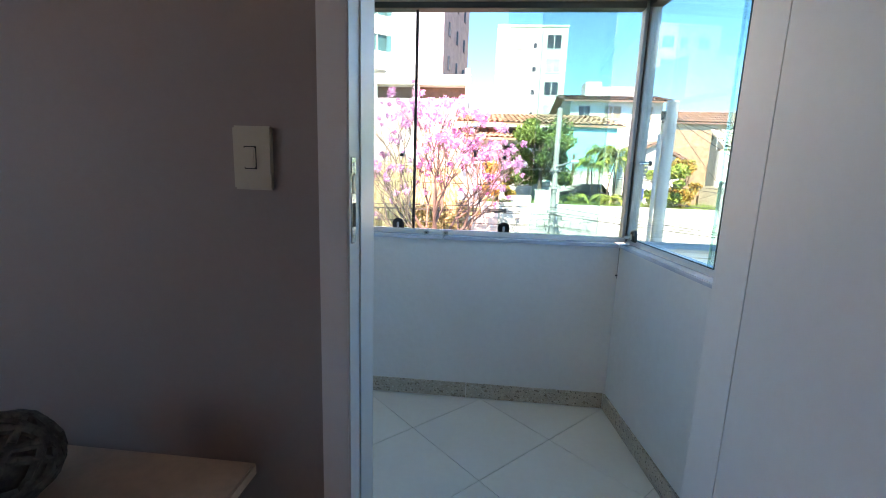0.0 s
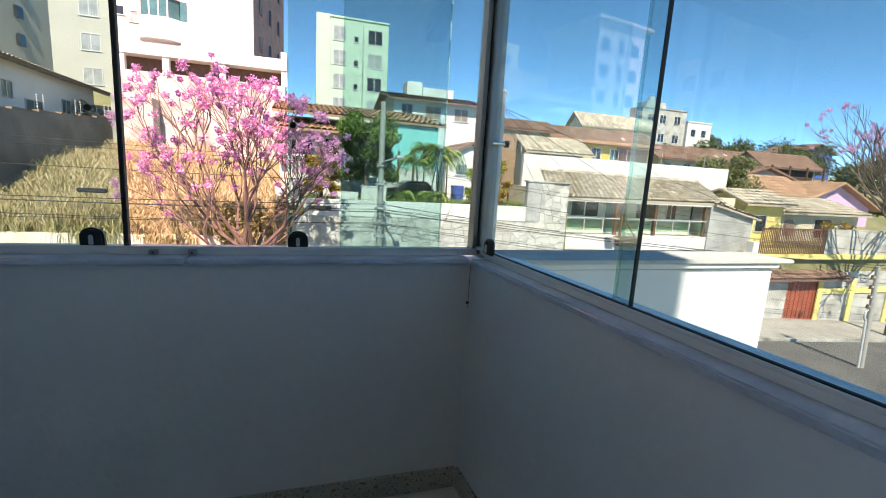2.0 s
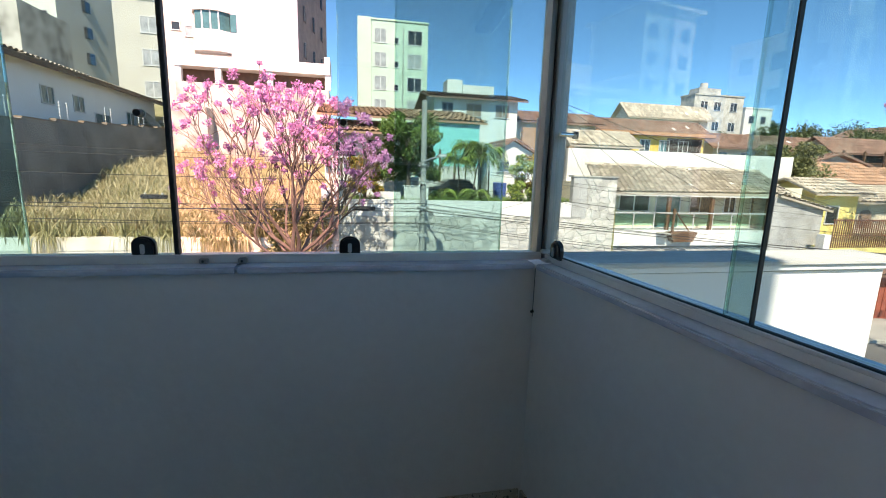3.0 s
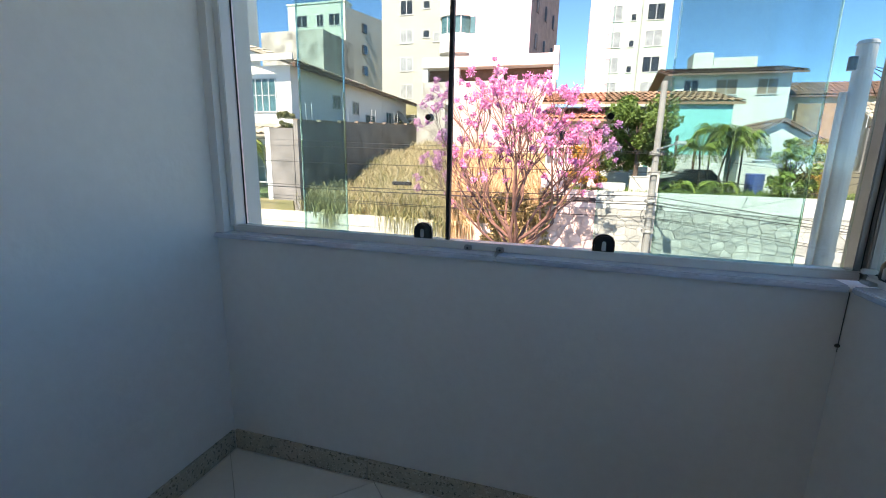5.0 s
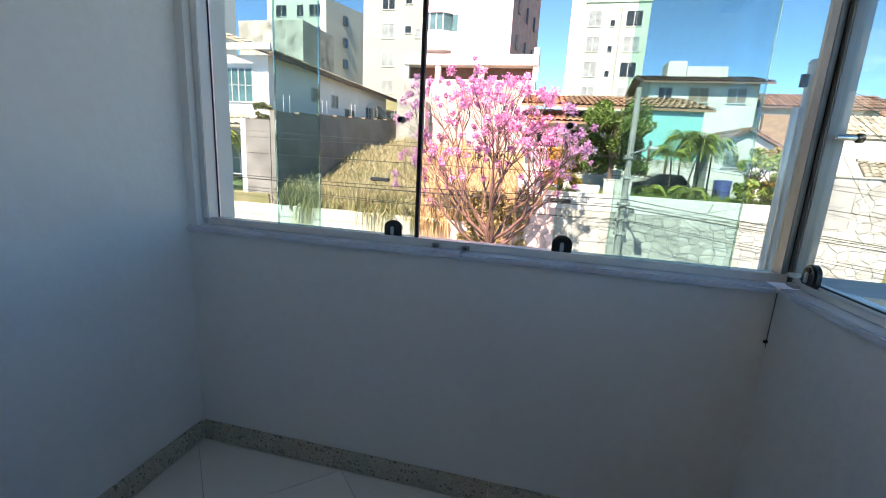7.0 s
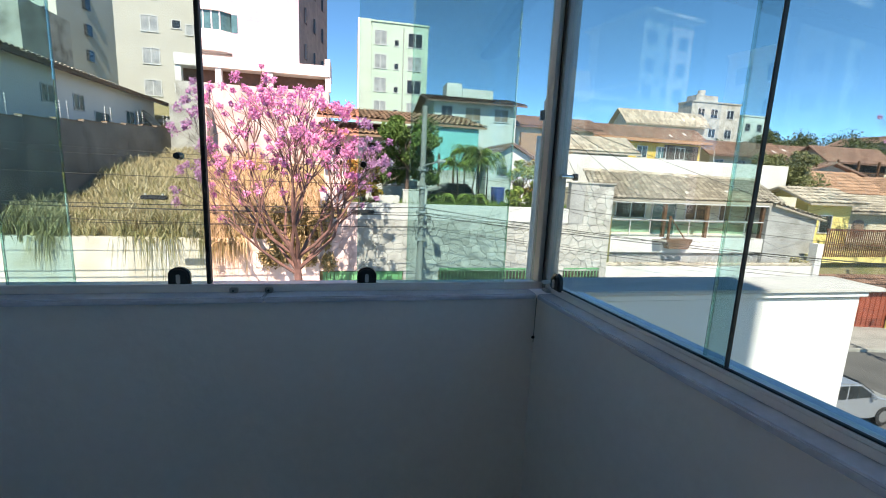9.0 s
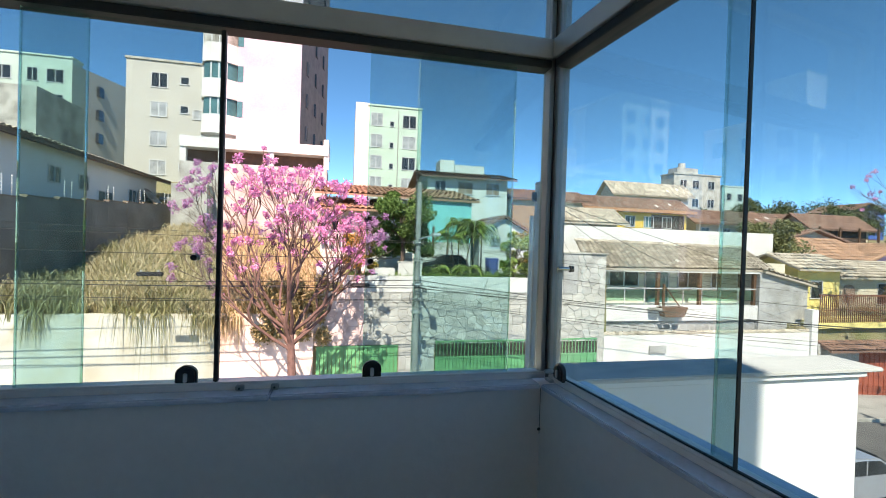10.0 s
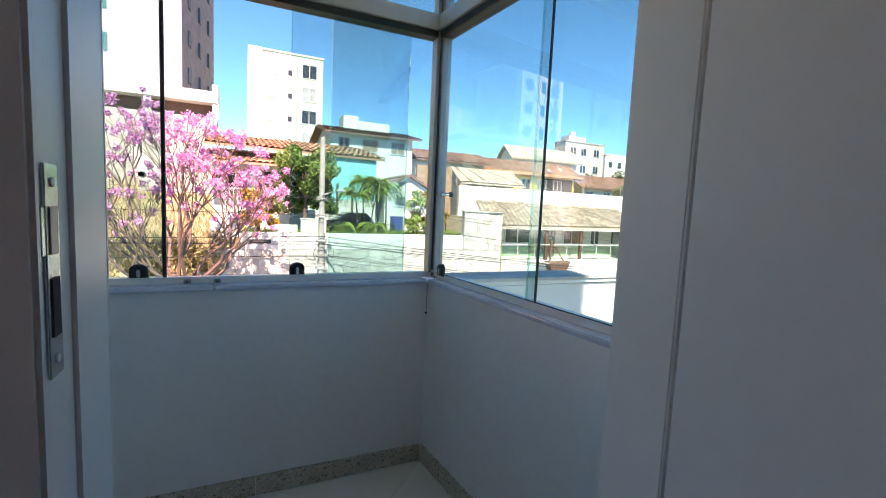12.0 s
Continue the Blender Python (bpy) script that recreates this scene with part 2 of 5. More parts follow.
LEAFPALM = leafy("palm_leaf", (0.11, 0.25, 0.05), (0.38, 0.42, 0.10))
LEAFRED = leafy("autumn_leaf", (0.20, 0.22, 0.04), (0.50, 0.22, 0.05))
BLUEP = M("blue_plastic", (0.03, 0.10, 0.35), 0.4, 0.05, 4, 0.02, 40)
CARPAINT = M("silver_car_paint", (0.50, 0.54, 0.58), 0.25, 0.03, 3, 0.01, 100, metal=0.6)
RUBBER = M("rubber", (0.02, 0.02, 0.02), 0.8, 0.1, 10, 0.1, 60)

# ---- mesh helpers ----
HOME = {}


def thing(name, label, category, base=(0, 0, 0), group="", kind=""):
    ob = new(name)
    ob.empty_display_size = 0.1
    ob.location = base
    HOME[ob.name] = Matrix.Translation(base)
    return tagged(ob, label, category, group, kind)


def part(name, bm, material, parent=None, label="", smooth=False):
    """Links a bmesh, made in world metres, as one mesh object under a thing or a part."""
    me = bpy.data.meshes.new(name)
    if smooth:
        for f in bm.faces:
            f.smooth = True
    bm.to_mesh(me)
    bm.free()
    me.materials.append(material)
    ob = new(name, me)
    if parent is not None:
        ob.parent = parent
        ob.matrix_parent_inverse = HOME.get(parent.name, Matrix()).inverted()
    return tagged(ob, label)


def raw(name, verts, faces, material, parent=None, label="", smooth=False):
    me = bpy.data.meshes.new(name)
    me.from_pydata(verts, [], faces)
    if smooth:
        me.polygons.foreach_set("use_smooth", [True] * len(me.polygons))
    me.materials.append(material)
    me.update()
    ob = new(name, me)
    if parent is not None:
        ob.parent = parent
        ob.matrix_parent_inverse = HOME.get(parent.name, Matrix()).inverted()
    return tagged(ob, label)


def setting(name, bm, material, label, category):
    return tagged(part(name, bm, material), label, category, kind="structure")


def box(bm, x0, y0, z0, x1, y1, z1, bev=0.0):
    geo = bmesh.ops.create_cube(bm, size=1, matrix=Matrix.LocRotScale(((x0 + x1) / 2, (y0 + y1) / 2, (z0 + z1) / 2), None,
                                (abs(x1 - x0), abs(y1 - y0), abs(z1 - z0))))
    if bev:
        es = list({e for v in geo["verts"] for e in v.link_edges})
        bmesh.ops.bevel(bm, geom=es, offset=bev, segments=2, affect="EDGES")
    return bm


def B(*a, bev=0.0):
    return box(bmesh.new(), *a, bev=bev)


def tube(bm, p, q, r0, r1=None, n=8, caps=True):
    p, q = Vector(p), Vector(q)
    d = q - p
    m = Matrix.Translation((p + q) / 2) @ d.to_track_quat("Z", "Y").to_matrix().to_4x4()
    bmesh.ops.create_cone(bm, cap_ends=caps, segments=n, radius1=r0, radius2=r0 if r1 is None else r1, depth=d.length, matrix=m)
    return bm


def T(p, q, r0, r1=None, n=8):
    return tube(bmesh.new(), p, q, r0, r1, n)


def prism(pts, d):
    """A flat polygon (3D points) pushed along the vector d."""
    bm = bmesh.new()
    a = [bm.verts.new(p) for p in pts]
    b = [bm.verts.new(Vector(p) + Vector(d)) for p in pts]
    n = len(pts)
    bm.faces.new(a)
    bm.faces.new(b[::-1])
    for i in range(n):
        bm.faces.new((a[i], b[i], b[(i + 1) % n], a[(i + 1) % n]))
    bmesh.ops.recalc_face_normals(bm, faces=bm.faces[:])
    return bm


def clip(poly, a, b, c):
    """Keeps the side a*x + b*y <= c of a 2D polygon."""
    out = []
    for i, p in enumerate(poly):
        q = poly[(i + 1) % len(poly)]
        sp, sq = a * p[0] + b * p[1] - c, a * q[0] + b * q[1] - c
        if sp <= 0:
            out.append(p)
        if sp * sq < 0:
            k = sp / (sp - sq)
            out.append((p[0] + (q[0] - p[0]) * k, p[1] + (q[1] - p[1]) * k))
    return out


# ---- balcony shell ----
X0, YB, YR, CEILZ, RAIL = -2.25, -1.57, -1.745, 3.0, 1.03
setting("wall_front", B(X0 - 0.15, 0, -0.3, 0.15, 0.15, RAIL), PAINT, "white painted parapet wall under the front window", "wall")
SLANT = Matrix.Rotation(radians(5.5), 4, "Z")  # the side wall is turned outwards to fit the camera's view
setting("wall_right", B(0.012, -1.75, -0.3, 0.15, 0.02, RAIL), PAINT, "white painted parapet wall under the side window", "wall").matrix_basis = SLANT
setting("wall_left", B(X0 - 0.15, YB, -0.3, X0, 0, CEILZ), PAINT, "white painted side wall of the balcony", "wall")
setting("wall_left_pier", B(X0 - 0.15, 0, RAIL, X0 + 0.04, 0.24, CEILZ), BOXWHITE, "white masonry pier beside the window", "wall")
bm = bmesh.new()
for a in ((-4.2, YR, -0.3, -1.09, YB, CEILZ), (-0.214, YR, -0.3, 0.32, YB, CEILZ), (-1.09, YR, 2.13, -0.214, YB, CEILZ)):
    box(bm, *a)
setting("wall_back", bm, PAINT, "painted wall with the doorway between room and balcony", "wall")
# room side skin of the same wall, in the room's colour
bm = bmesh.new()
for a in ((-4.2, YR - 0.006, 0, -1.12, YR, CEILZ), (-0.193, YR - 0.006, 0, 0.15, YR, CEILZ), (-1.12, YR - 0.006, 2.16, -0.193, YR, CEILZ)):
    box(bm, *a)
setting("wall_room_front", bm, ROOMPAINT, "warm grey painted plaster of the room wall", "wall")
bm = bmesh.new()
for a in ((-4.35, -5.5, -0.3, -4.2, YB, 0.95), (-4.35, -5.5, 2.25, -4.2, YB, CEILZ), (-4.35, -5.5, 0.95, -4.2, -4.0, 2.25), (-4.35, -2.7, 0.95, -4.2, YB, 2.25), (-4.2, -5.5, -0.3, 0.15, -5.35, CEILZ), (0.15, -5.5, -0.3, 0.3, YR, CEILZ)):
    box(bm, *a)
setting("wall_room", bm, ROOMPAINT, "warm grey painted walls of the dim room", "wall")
setting("floor_slab", B(-4.35, -5.5, -0.3, 0.14, 0, -0.012), GROUT, "cement floor slab under the tiles", "floor")
setting("floor_room", B(-4.2, -5.35, -0.012, 0.0, YR + 0.1, 0), TILE, "pale tiled floor of the room", "floor")
setting("ceiling", B(-4.35, -5.5, CEILZ, 0.32, 0.22, CEILZ + 0.25), CEIL, "white painted ceiling slab", "ceiling")
# Unseen mass, sized so its corner throws the shadow edge on the boundary block.
setting("unseen_storeys", B(-4.35, -5.5, CEILZ + 0.25, 0.15, -0.95, 9.5), WHITEWALL, "unseen white upper storeys added to shade the boundary block", "wall")
setting("lower_storeys", B(-9, -5.5, -6.4, 0.15, 0.14, -0.3), WHITEWALL, "white rendered lower storeys of the building", "wall")
setting("facade_left", B(-9, -1.2, -0.3, -4.35, 0.1, CEILZ + 0.25), WHITEWALL, "white rendered front of the building", "wall")

# diagonal floor tiles, each with its own edges
floor = thing("floor", "pale polished porcelain floor tiles laid diagonally", "floor", (-1.1, -0.8, 0), kind="structure")
half = 0.38 - 0.0022
for i in range(-6, 6):
    for j in range(-6, 8):
        cs, cd = -1.53 + 0.76 * (i + 0.5), 0.015 + 0.76 * (j + 0.5)
        cx, cy = (cs + cd) / 2, (cs - cd) / 2
        poly = [(cx + half, cy), (cx, cy + half), (cx - half, cy), (cx, cy - half)]
        for a in ((1, math.tan(radians(5.5)), 0.0), (-1, 0, -X0 - 0.012), (0, 1, -0.012), (0, -1, 1.66)):
            poly = clip(poly, *a) if len(poly) > 2 else poly
        if len(poly) > 2:
            part("tile", prism([(x, y, -0.012) for x, y in poly], (0, 0, 0.012)), TILE, floor)

# granite skirting in lengths, with small gaps between them
skirt = thing("baseboard", "speckled beige granite skirting along the balcony walls", "skirting", (-1.1, 0, 0), kind="structure")
for a in ((X0 + 0.013, -1.55), (-1.547, -0.86), (-0.857, -0.002)):
    part("skirting_length", B(a[0], -0.012, 0.002, a[1], 0.0, 0.1, bev=0.0015), GRANITE, skirt)
for a in ((-0.0125, -0.85), (-0.853, -1.56)):
    part("skirting_length", B(0.0, a[1], 0.002, 0.0125, a[0], 0.1, bev=0.0015), GRANITE, skirt).matrix_basis = SLANT
    part("skirting_length", B(X0, a[1], 0.002, X0 + 0.012, a[0], 0.1, bev=0.0015), GRANITE, skirt)
part("skirting_length", B(X0 + 0.013, YB, 0.002, -1.12, YB + 0.012, 0.1, bev=0.0015), GRANITE, skirt)

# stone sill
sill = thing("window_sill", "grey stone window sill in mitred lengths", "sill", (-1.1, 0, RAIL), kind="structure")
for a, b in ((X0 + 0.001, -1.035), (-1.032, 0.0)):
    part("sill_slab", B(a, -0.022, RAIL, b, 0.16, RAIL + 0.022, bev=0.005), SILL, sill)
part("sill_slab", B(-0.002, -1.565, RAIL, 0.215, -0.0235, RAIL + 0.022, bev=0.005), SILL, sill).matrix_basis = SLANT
setting("wall_crack", B(0.0100, -0.0020, 0.84, 0.0118, -0.0003, RAIL - 0.001), GREYWOVEN, "thin dark crack down the wall corner", "crack")
setting("wall_nail", T((0.008, -0.006, 0.862), (0.000, -0.014, 0.864), 0.006, 0.005), GASKET, "dark wall plug hole near the corner", "plug")

# ---- glazed balcony window ----
S = RAIL + 0.022
win = thing("window_1", "front sliding glass window in a grey aluminium frame", "window", (-1.1, 0.07, S), kind="structure")


def rib(parent, name, a, mat=ALU, bev=0.003):
    return part(name, B(*a, bev=bev), mat, parent)


rib(win, "bottom_track", (X0 + 0.045, 0.050, S, 0.055, 0.125, S + 0.024), TRACK)
rib(win, "track_lip", (X0 + 0.045, 0.050, S + 0.0245, 0.055, 0.056, S + 0.03), TRACK, 0.001)
rib(win, "transom", (X0 + 0.04, 0.03, 2.39, 0.0355, 0.125, 2.47))
rib(win, "top_track", (X0 + 0.045, 0.045, 2.355, 0.0355, 0.12, 2.389), GASKET)
rib(win, "head", (X0 + 0.04, 0.03, CEILZ - 0.05, 0.0355, 0.125, CEILZ))
rib(win, "side_jamb", (X0 + 0.04, 0.035, S + 0.025, X0 + 0.07, 0.12, 2.389), WHITEALU)
rib(win, "side_gasket", (X0 + 0.0705, 0.097, S + 0.025, X0 + 0.0745, 0.103, 2.354), GASKET, 0.001)
panes = ((X0 + 0.08, -1.68, 0.103), (-1.86, -1.243, 0.079), (-0.705, -0.11, 0.079), (-0.51, 0.0355, 0.103))
for a, b, y in panes:
    part("pane", B(a, y, S + 0.02, b, y + 0.008, 2.37), GLASS, win, "clear greenish sliding glass pane")
part("pane", B(X0 + 0.05, 0.075, 2.465, 0.0355, 0.083, CEILZ - 0.045), GLASS, win, "clear fixed glass pane above the transom")
for x, y in ((-1.678, 0.103), (-1.862, 0.079), (-0.707, 0.079), (-0.108, 0.079), (-0.512, 0.103)):
    rib(win, "pane_edge", (x - 0.0018, y, S + 0.025, x + 0.0018, y + 0.008, 2.354), GREENGLASS, 0)
# meeting edge of the two inner leaves
rib(win, "meeting_stile", (-1.2435, 0.070, S + 0.025, -1.2285, 0.094, 2.354), GASKET, 0.002)
for x in (-1.145, -1.025):
    c = part("track_catch", B(x - 0.014, 0.030, S + 0.001, x + 0.014, 0.050, S + 0.02, bev=0.003), POSTALU, win)
    part("screw", T((x, 0.030, S + 0.011), (x, 0.026, S + 0.011), 0.004), BLACKPL, c)

# corner post of several ribs
post = thing("corner_post", "grey aluminium corner post with vertical ribs", "window frame", (0.08, 0.08, S), kind="structure")
for a in ((0.036, 0.055, 0.055, 0.125), (0.058, 0.04, 0.085, 0.125), (0.088, 0.055, 0.116, 0.125), (0.058, 0.028, 0.108, 0.039), (0.088, 0.04, 0.116, 0.054)):
    part("post_rib", B(a[0], a[1], S, a[2], a[3], CEILZ, bev=0.003), POSTALU, post)
for a in ((0.0553, 0.07, 0.0577, 0.12), (0.0853, 0.06, 0.0877, 0.12)):
    part("post_gasket", B(a[0], a[1] - 0.012, S, a[2], a[3], CEILZ), GASKET, post)

win2 = thing("window_2", "side sliding glass window in a grey aluminium frame", "window", (0.07, -0.8, S), kind="structure")
rib(win2, "bottom_track", (0.061, YB, S, 0.125, 0.026, S + 0.024), TRACK)
rib(win2, "track_lip", (0.061, YB, S + 0.0245, 0.066, 0.026, S + 0.03), TRACK, 0.001)
rib(win2, "glass_seal", (0.0785, YB, S + 0.0245, 0.0885, 0.026, S + 0.029), GASKET, 0.001)
rib(win2, "transom", (0.032, YB, 2.39, 0.125, 0.026, 2.47))
rib(win2, "top_track", (0.045, YB, 2.355, 0.12, 0.026, 2.389), GASKET)
rib(win2, "head", (0.032, YB, CEILZ - 0.05, 0.125, 0.026, CEILZ))
for a, b, x in ((-0.785, 0.04, 0.079), (YB, -0.708, 0.103)):
    part("pane", B(x, a, S + 0.02, x + 0.008, b, 2.37), GLASS, win2, "clear greenish sliding glass pane")
part("pane", B(0.075, YB, 2.465, 0.083, 0.03, CEILZ - 0.045), GLASS, win2, "clear fixed glass pane above the transom")
rib(win2, "pane_edge", (0.0775, -0.7895, S + 0.025, 0.0885, -0.7855, 2.354), GASKET, 0)
rib(win2, "pane_edge", (0.1015, -0.7075, S + 0.025, 0.1125, -0.705, 2.354), GREENGLASS, 0)


win2.matrix_basis = SLANT @ Matrix.Translation((0.07, -0.8, S))


def pull_cup(x, y, z, turn):
    """Domed black shell handle with a chrome tongue, standing on the lower edge of a pane."""
    h = thing("window_handle", "small black domed pull handle at the pane's lower edge", "handle", (0, 0, 0), "window handles")
    out = [(-0.036, 0)] + [(-0.036 * math.cos(a), 0.036 + 0.03 * math.sin(a)) for a in [math.pi * k / 10 for k in range(11)]] + [(0.036, 0)]
    bm = prism([(u, 0, w) for u, w in out], (0, -0.02, 0))
    bmesh.ops.bevel(bm, geom=[e for e in bm.edges if abs(e.verts[0].co.y - e.verts[1].co.y) < 1e-5 and e.verts[0].co.y < -0.01], offset=0.006, segments=2, affect="EDGES")
    part("shell", bm, BLACKPL, h)
    bm = bmesh.new()
    box(bm, -0.007, -0.027, 0.008, 0.007, -0.0195, 0.042, bev=0.003)
    part("tongue", bm, GALV, h, "worn grey metal tongue")
    part("keeper", prism([(0.014 * math.cos(a), -0.0202, 0.044 + 0.012 * math.sin(a)) for a in [math.pi * k / 8 for k in range(9)]], (0, -0.004, 0)), GASKET, h)
    h.matrix_basis = pose(x, y, z, 0, 0, turn)
    return h


pull_cup(-1.33, 0.074, S + 0.024, 0)
pull_cup(-0.672, 0.074, S + 0.024, 0)
pull_cup(0.074, -0.055, S + 0.024, -90)
kn = thing("glass_stop", "chrome stemmed black stop button on the glass", "stop", (0.1, 0.0, 1.52), "glass stops")
part("stem", T((0.118, -0.01, 1.52), (0.066, -0.01, 1.52), 0.008, n=14), CHROME, kn)
part("cap", T((0.118, -0.01, 1.52), (0.132, -0.01, 1.52), 0.014, n=16), BLACKPL, kn)
for x in (-1.315, -0.69):
    gs = thing("glass_stop", "round black stop button fixed on the glass", "stop", (x, 0.079, 1.53), "glass stops")
    part("button", T((x, 0.0785, 1.53), (x, 0.060, 1.53), 0.013, 0.011, 18), BLACKPL, gs)
    part("washer", T((x, 0.0875, 1.53), (x, 0.092, 1.53), 0.014, 0.014, 18), GALV, gs)
hk = thing("corner_latch", "chrome hook latch at the corner post", "latch", (0.06, 0.02, S))
part("plate", B(0.036, 0.012, S + 0.03, 0.075, 0.027, S + 0.045, bev=0.003), GALV, hk)
part("hook", B(0.04, -0.02, S + 0.001, 0.064, 0.0265, S + 0.012, bev=0.003), GALV, hk)

# ---- doorway ----
dr = thing("door_1", "white painted door standing open into the room", "door", (-0.66, -1.7, 0), kind="structure")
LJ, RJ = -1.071, -0.252
for nm, a in (("jamb", (LJ - 0.025, YR - 0.002, 0, LJ, YB + 0.002, 2.105)), ("jamb", (RJ, YR + 0.042, 0, RJ + 0.047, YB + 0.002, 2.105)),
              ("head_jamb", (LJ - 0.025, YR - 0.002, 2.106, RJ + 0.047, YB + 0.002, 2.13)),
              ("door_stop", (LJ + 0.0005, YR + 0.065, 0, LJ + 0.004, YB + 0.001, 2.105)),
              ("architrave", (LJ - 0.06, YR - 0.021, 0, LJ + 0.004, YR - 0.0065, 2.17)), 
              ("architrave", (LJ - 0.0055, YR - 0.021, 2.115, RJ + 0.0055, YR - 0.0065, 2.17)),
              ("architrave", (LJ - 0.07, YB, 0, LJ - 0.006, YB + 0.014, 2.17)), ("architrave", (RJ + 0.006, YB, 0, RJ + 0.07, YB + 0.014, 2.17))):
    part(nm, B(*a, bev=0.004), DOORP, dr)
leaf = part("leaf", B(RJ - 0.010, YR - 0.79, 0.012, RJ + 0.025, YR + 0.028, 2.09, bev=0.003), DOORP, dr, "smooth white lacquered door leaf")
pl = part("strike_plate", B(LJ + 0.0005, YR + 0.004, 1.285, LJ + 0.003, YR + 0.032, 1.465, bev=0.0008), CHROME, dr, "steel strike plate with two slots")
part("lip", B(LJ + 0.0005, YR - 0.004, 1.39, LJ + 0.0026, YR + 0.0035, 1.43, bev=0.0008), CHROME, pl)
part("slot", B(LJ + 0.0032, YR + 0.010, 1.39, LJ + 0.0042, YR + 0.026, 1.43), WOOD, pl)
part("slot", B(LJ + 0.0032, YR + 0.010, 1.32, LJ + 0.0042, YR + 0.026, 1.37), OPENSHADE, pl)
for z in (1.3, 1.45):
    part("screw", T((LJ + 0.003, YR + 0.018, z), (LJ + 0.0042, YR + 0.018, z), 0.004), GALV, pl)

# light switch by the door
sw = thing("light_switch", "ivory plastic light switch plate with one rocker", "light switch", (-1.27, YR, 1.46))
part("plate", B(-1.312, YR - 0.016, 1.392, -1.228, YR - 0.0065, 1.520, bev=0.004), PLATE, sw)
part("rocker", B(-1.285, YR - 0.022, 1.436, -1.262, YR - 0.0158, 1.478, bev=0.002), PLATE, sw)
part("rocker_gap", B(-1.2865, YR - 0.0168, 1.434, -1.2605, YR - 0.0162, 1.48), OPENSHADE, sw)

# console against the room wall, and the woven ball on it
desk = thing("console_table", "pale wooden console table against the room wall", "table", (-1.75, -2.05, 0))
part("tabletop", B(-2.3, -2.3, 0.735, -1.29, YR - 0.018, 0.765, bev=0.004), WOOD, desk)
for x in (-2.25, -1.34):
    for y in (-2.27, -1.86):
        part("leg", B(x - 0.02, y - 0.02, 0, x + 0.02, y + 0.02, 0.7345, bev=0.003), WOOD, desk)
part("apron", B(-2.22, -1.87, 0.66, -1.37, -1.85, 0.7345, bev=0.003), WOOD, desk)
ball = thing("woven_ball", "dark grey woven decorative ball on the console", "ornament", (-1.70, -1.95, 0.765))
bm = bmesh.new()
for k in range(16):
    axis = Vector((random.gauss(0, 1), random.gauss(0, 1), random.gauss(0, 1))).normalized()
    u = axis.orthogonal().normalized()
    w = axis.cross(u)
    c = Vector((-1.70, -1.95, 0.861))
    ring = [c + (u * math.cos(a) + w * math.sin(a)) * 0.088 for a in [2 * math.pi * i / 18 for i in range(18)]]
    for i in range(18):
        tube(bm, ring[i], ring[(i + 1) % 18], 0.008, n=5, caps=False)
part("weave", bm, GREYWOVEN, ball)
bm = bmesh.new()
bmesh.ops.create_icosphere(bm, subdivisions=2, radius=0.075, matrix=Matrix.Translation((-1.70, -1.95, 0.861)))
part("core", bm, GREYWOVEN, ball, smooth=True)

# ---- white block outside the side window ----
wb = thing("boundary_block", "white rendered boundary block with a grey capped top", "wall", (1.0, 0.3, -6.4), kind="structure")
part("wall", B(0.151, 0.13, -6.4, 1.90, 0.34, 0.965), BOXWHITE, wb)
part("cap", B(0.151, 0.095, 1.0, 2.02, 0.37, 1.022, bev=0.005), CEMENT, wb, "light cement coping")
part("fascia", B(0.152, 0.11, 0.972, 1.93, 0.35, 0.999, bev=0.004), BOXWHITE, wb)

# ---- street and hillside ----


def road_z(x):
    return -5.6 - 0.065 * max(0.0, min(x, 60) - 13)


def land_z(x, y):
    """Height of the hillside across the street."""
    if y < 18.1:
        return road_z(x) - 0.06
    if x < -14.7:
        z = -1.2 + 0.30 * (y - 18)
    elif x < -2.2:
        z = -1.95 + 0.215 * (y - 18)
    elif x < 12.2:
        z = -0.25 if y < 27 else -0.25 + 0.16 * (y - 27)
    elif x < 24.5:
        z = -3.4 if y < 26 else -3.4 + 0.3 * (y - 26)
    else:
        z = -2.6 + 0.16 * (y - 18)
    return min(z, 6.5 + 0.012 * y)


xs = sorted(set([-900, -400, -200, -100, -60, -40, -30, -22, -14.75, -14.65, -12, -9, -6, -2.25, -2.15, 0, 3, 6, 9, 12.15, 12.25, 16, 20, 24.4, 24.6, 28, 32, 36, 42, 50, 60, 75, 100, 160, 300, 900]))
ys = [-900, -200, -60, -20, 0.7, 4, 9, 14, 18.0, 18.2, 20, 22, 24, 26, 27, 30, 34, 38, 44, 52, 60, 75, 95, 130, 250, 900]
vv = [(x, y, land_z(x, y)) for y in ys for x in xs]
w = len(xs)
ff = [(j * w + i, j * w + i + 1, (j + 1) * w + i + 1, (j + 1) * w + i) for j in range(len(ys) - 1) for i in range(w - 1)]
tagged(raw("ground", vv, ff, EARTH, smooth=False), "dry earth hillside with sparse grass", "ground", kind="structure")


def strip(name, y0, y1, dz, th, mat, label, cat):
    bm = bmesh.new()
    cols = [-60, 0, 13, 60]
    rings = [[bm.verts.new((x, y, road_z(x) + z)) for y, z in ((y0, dz), (y1, dz), (y1, dz - th), (y0, dz - th))] for x in cols]
    for a, b in zip(rings, rings[1:]):
        for i in range(4):
            bm.faces.new((a[i], a[(i + 1) % 4], b[(i + 1) % 4], b[i]))
    bmesh.ops.recalc_face_normals(bm, faces=bm.faces[:])
    return setting(name, bm, mat, label, cat)


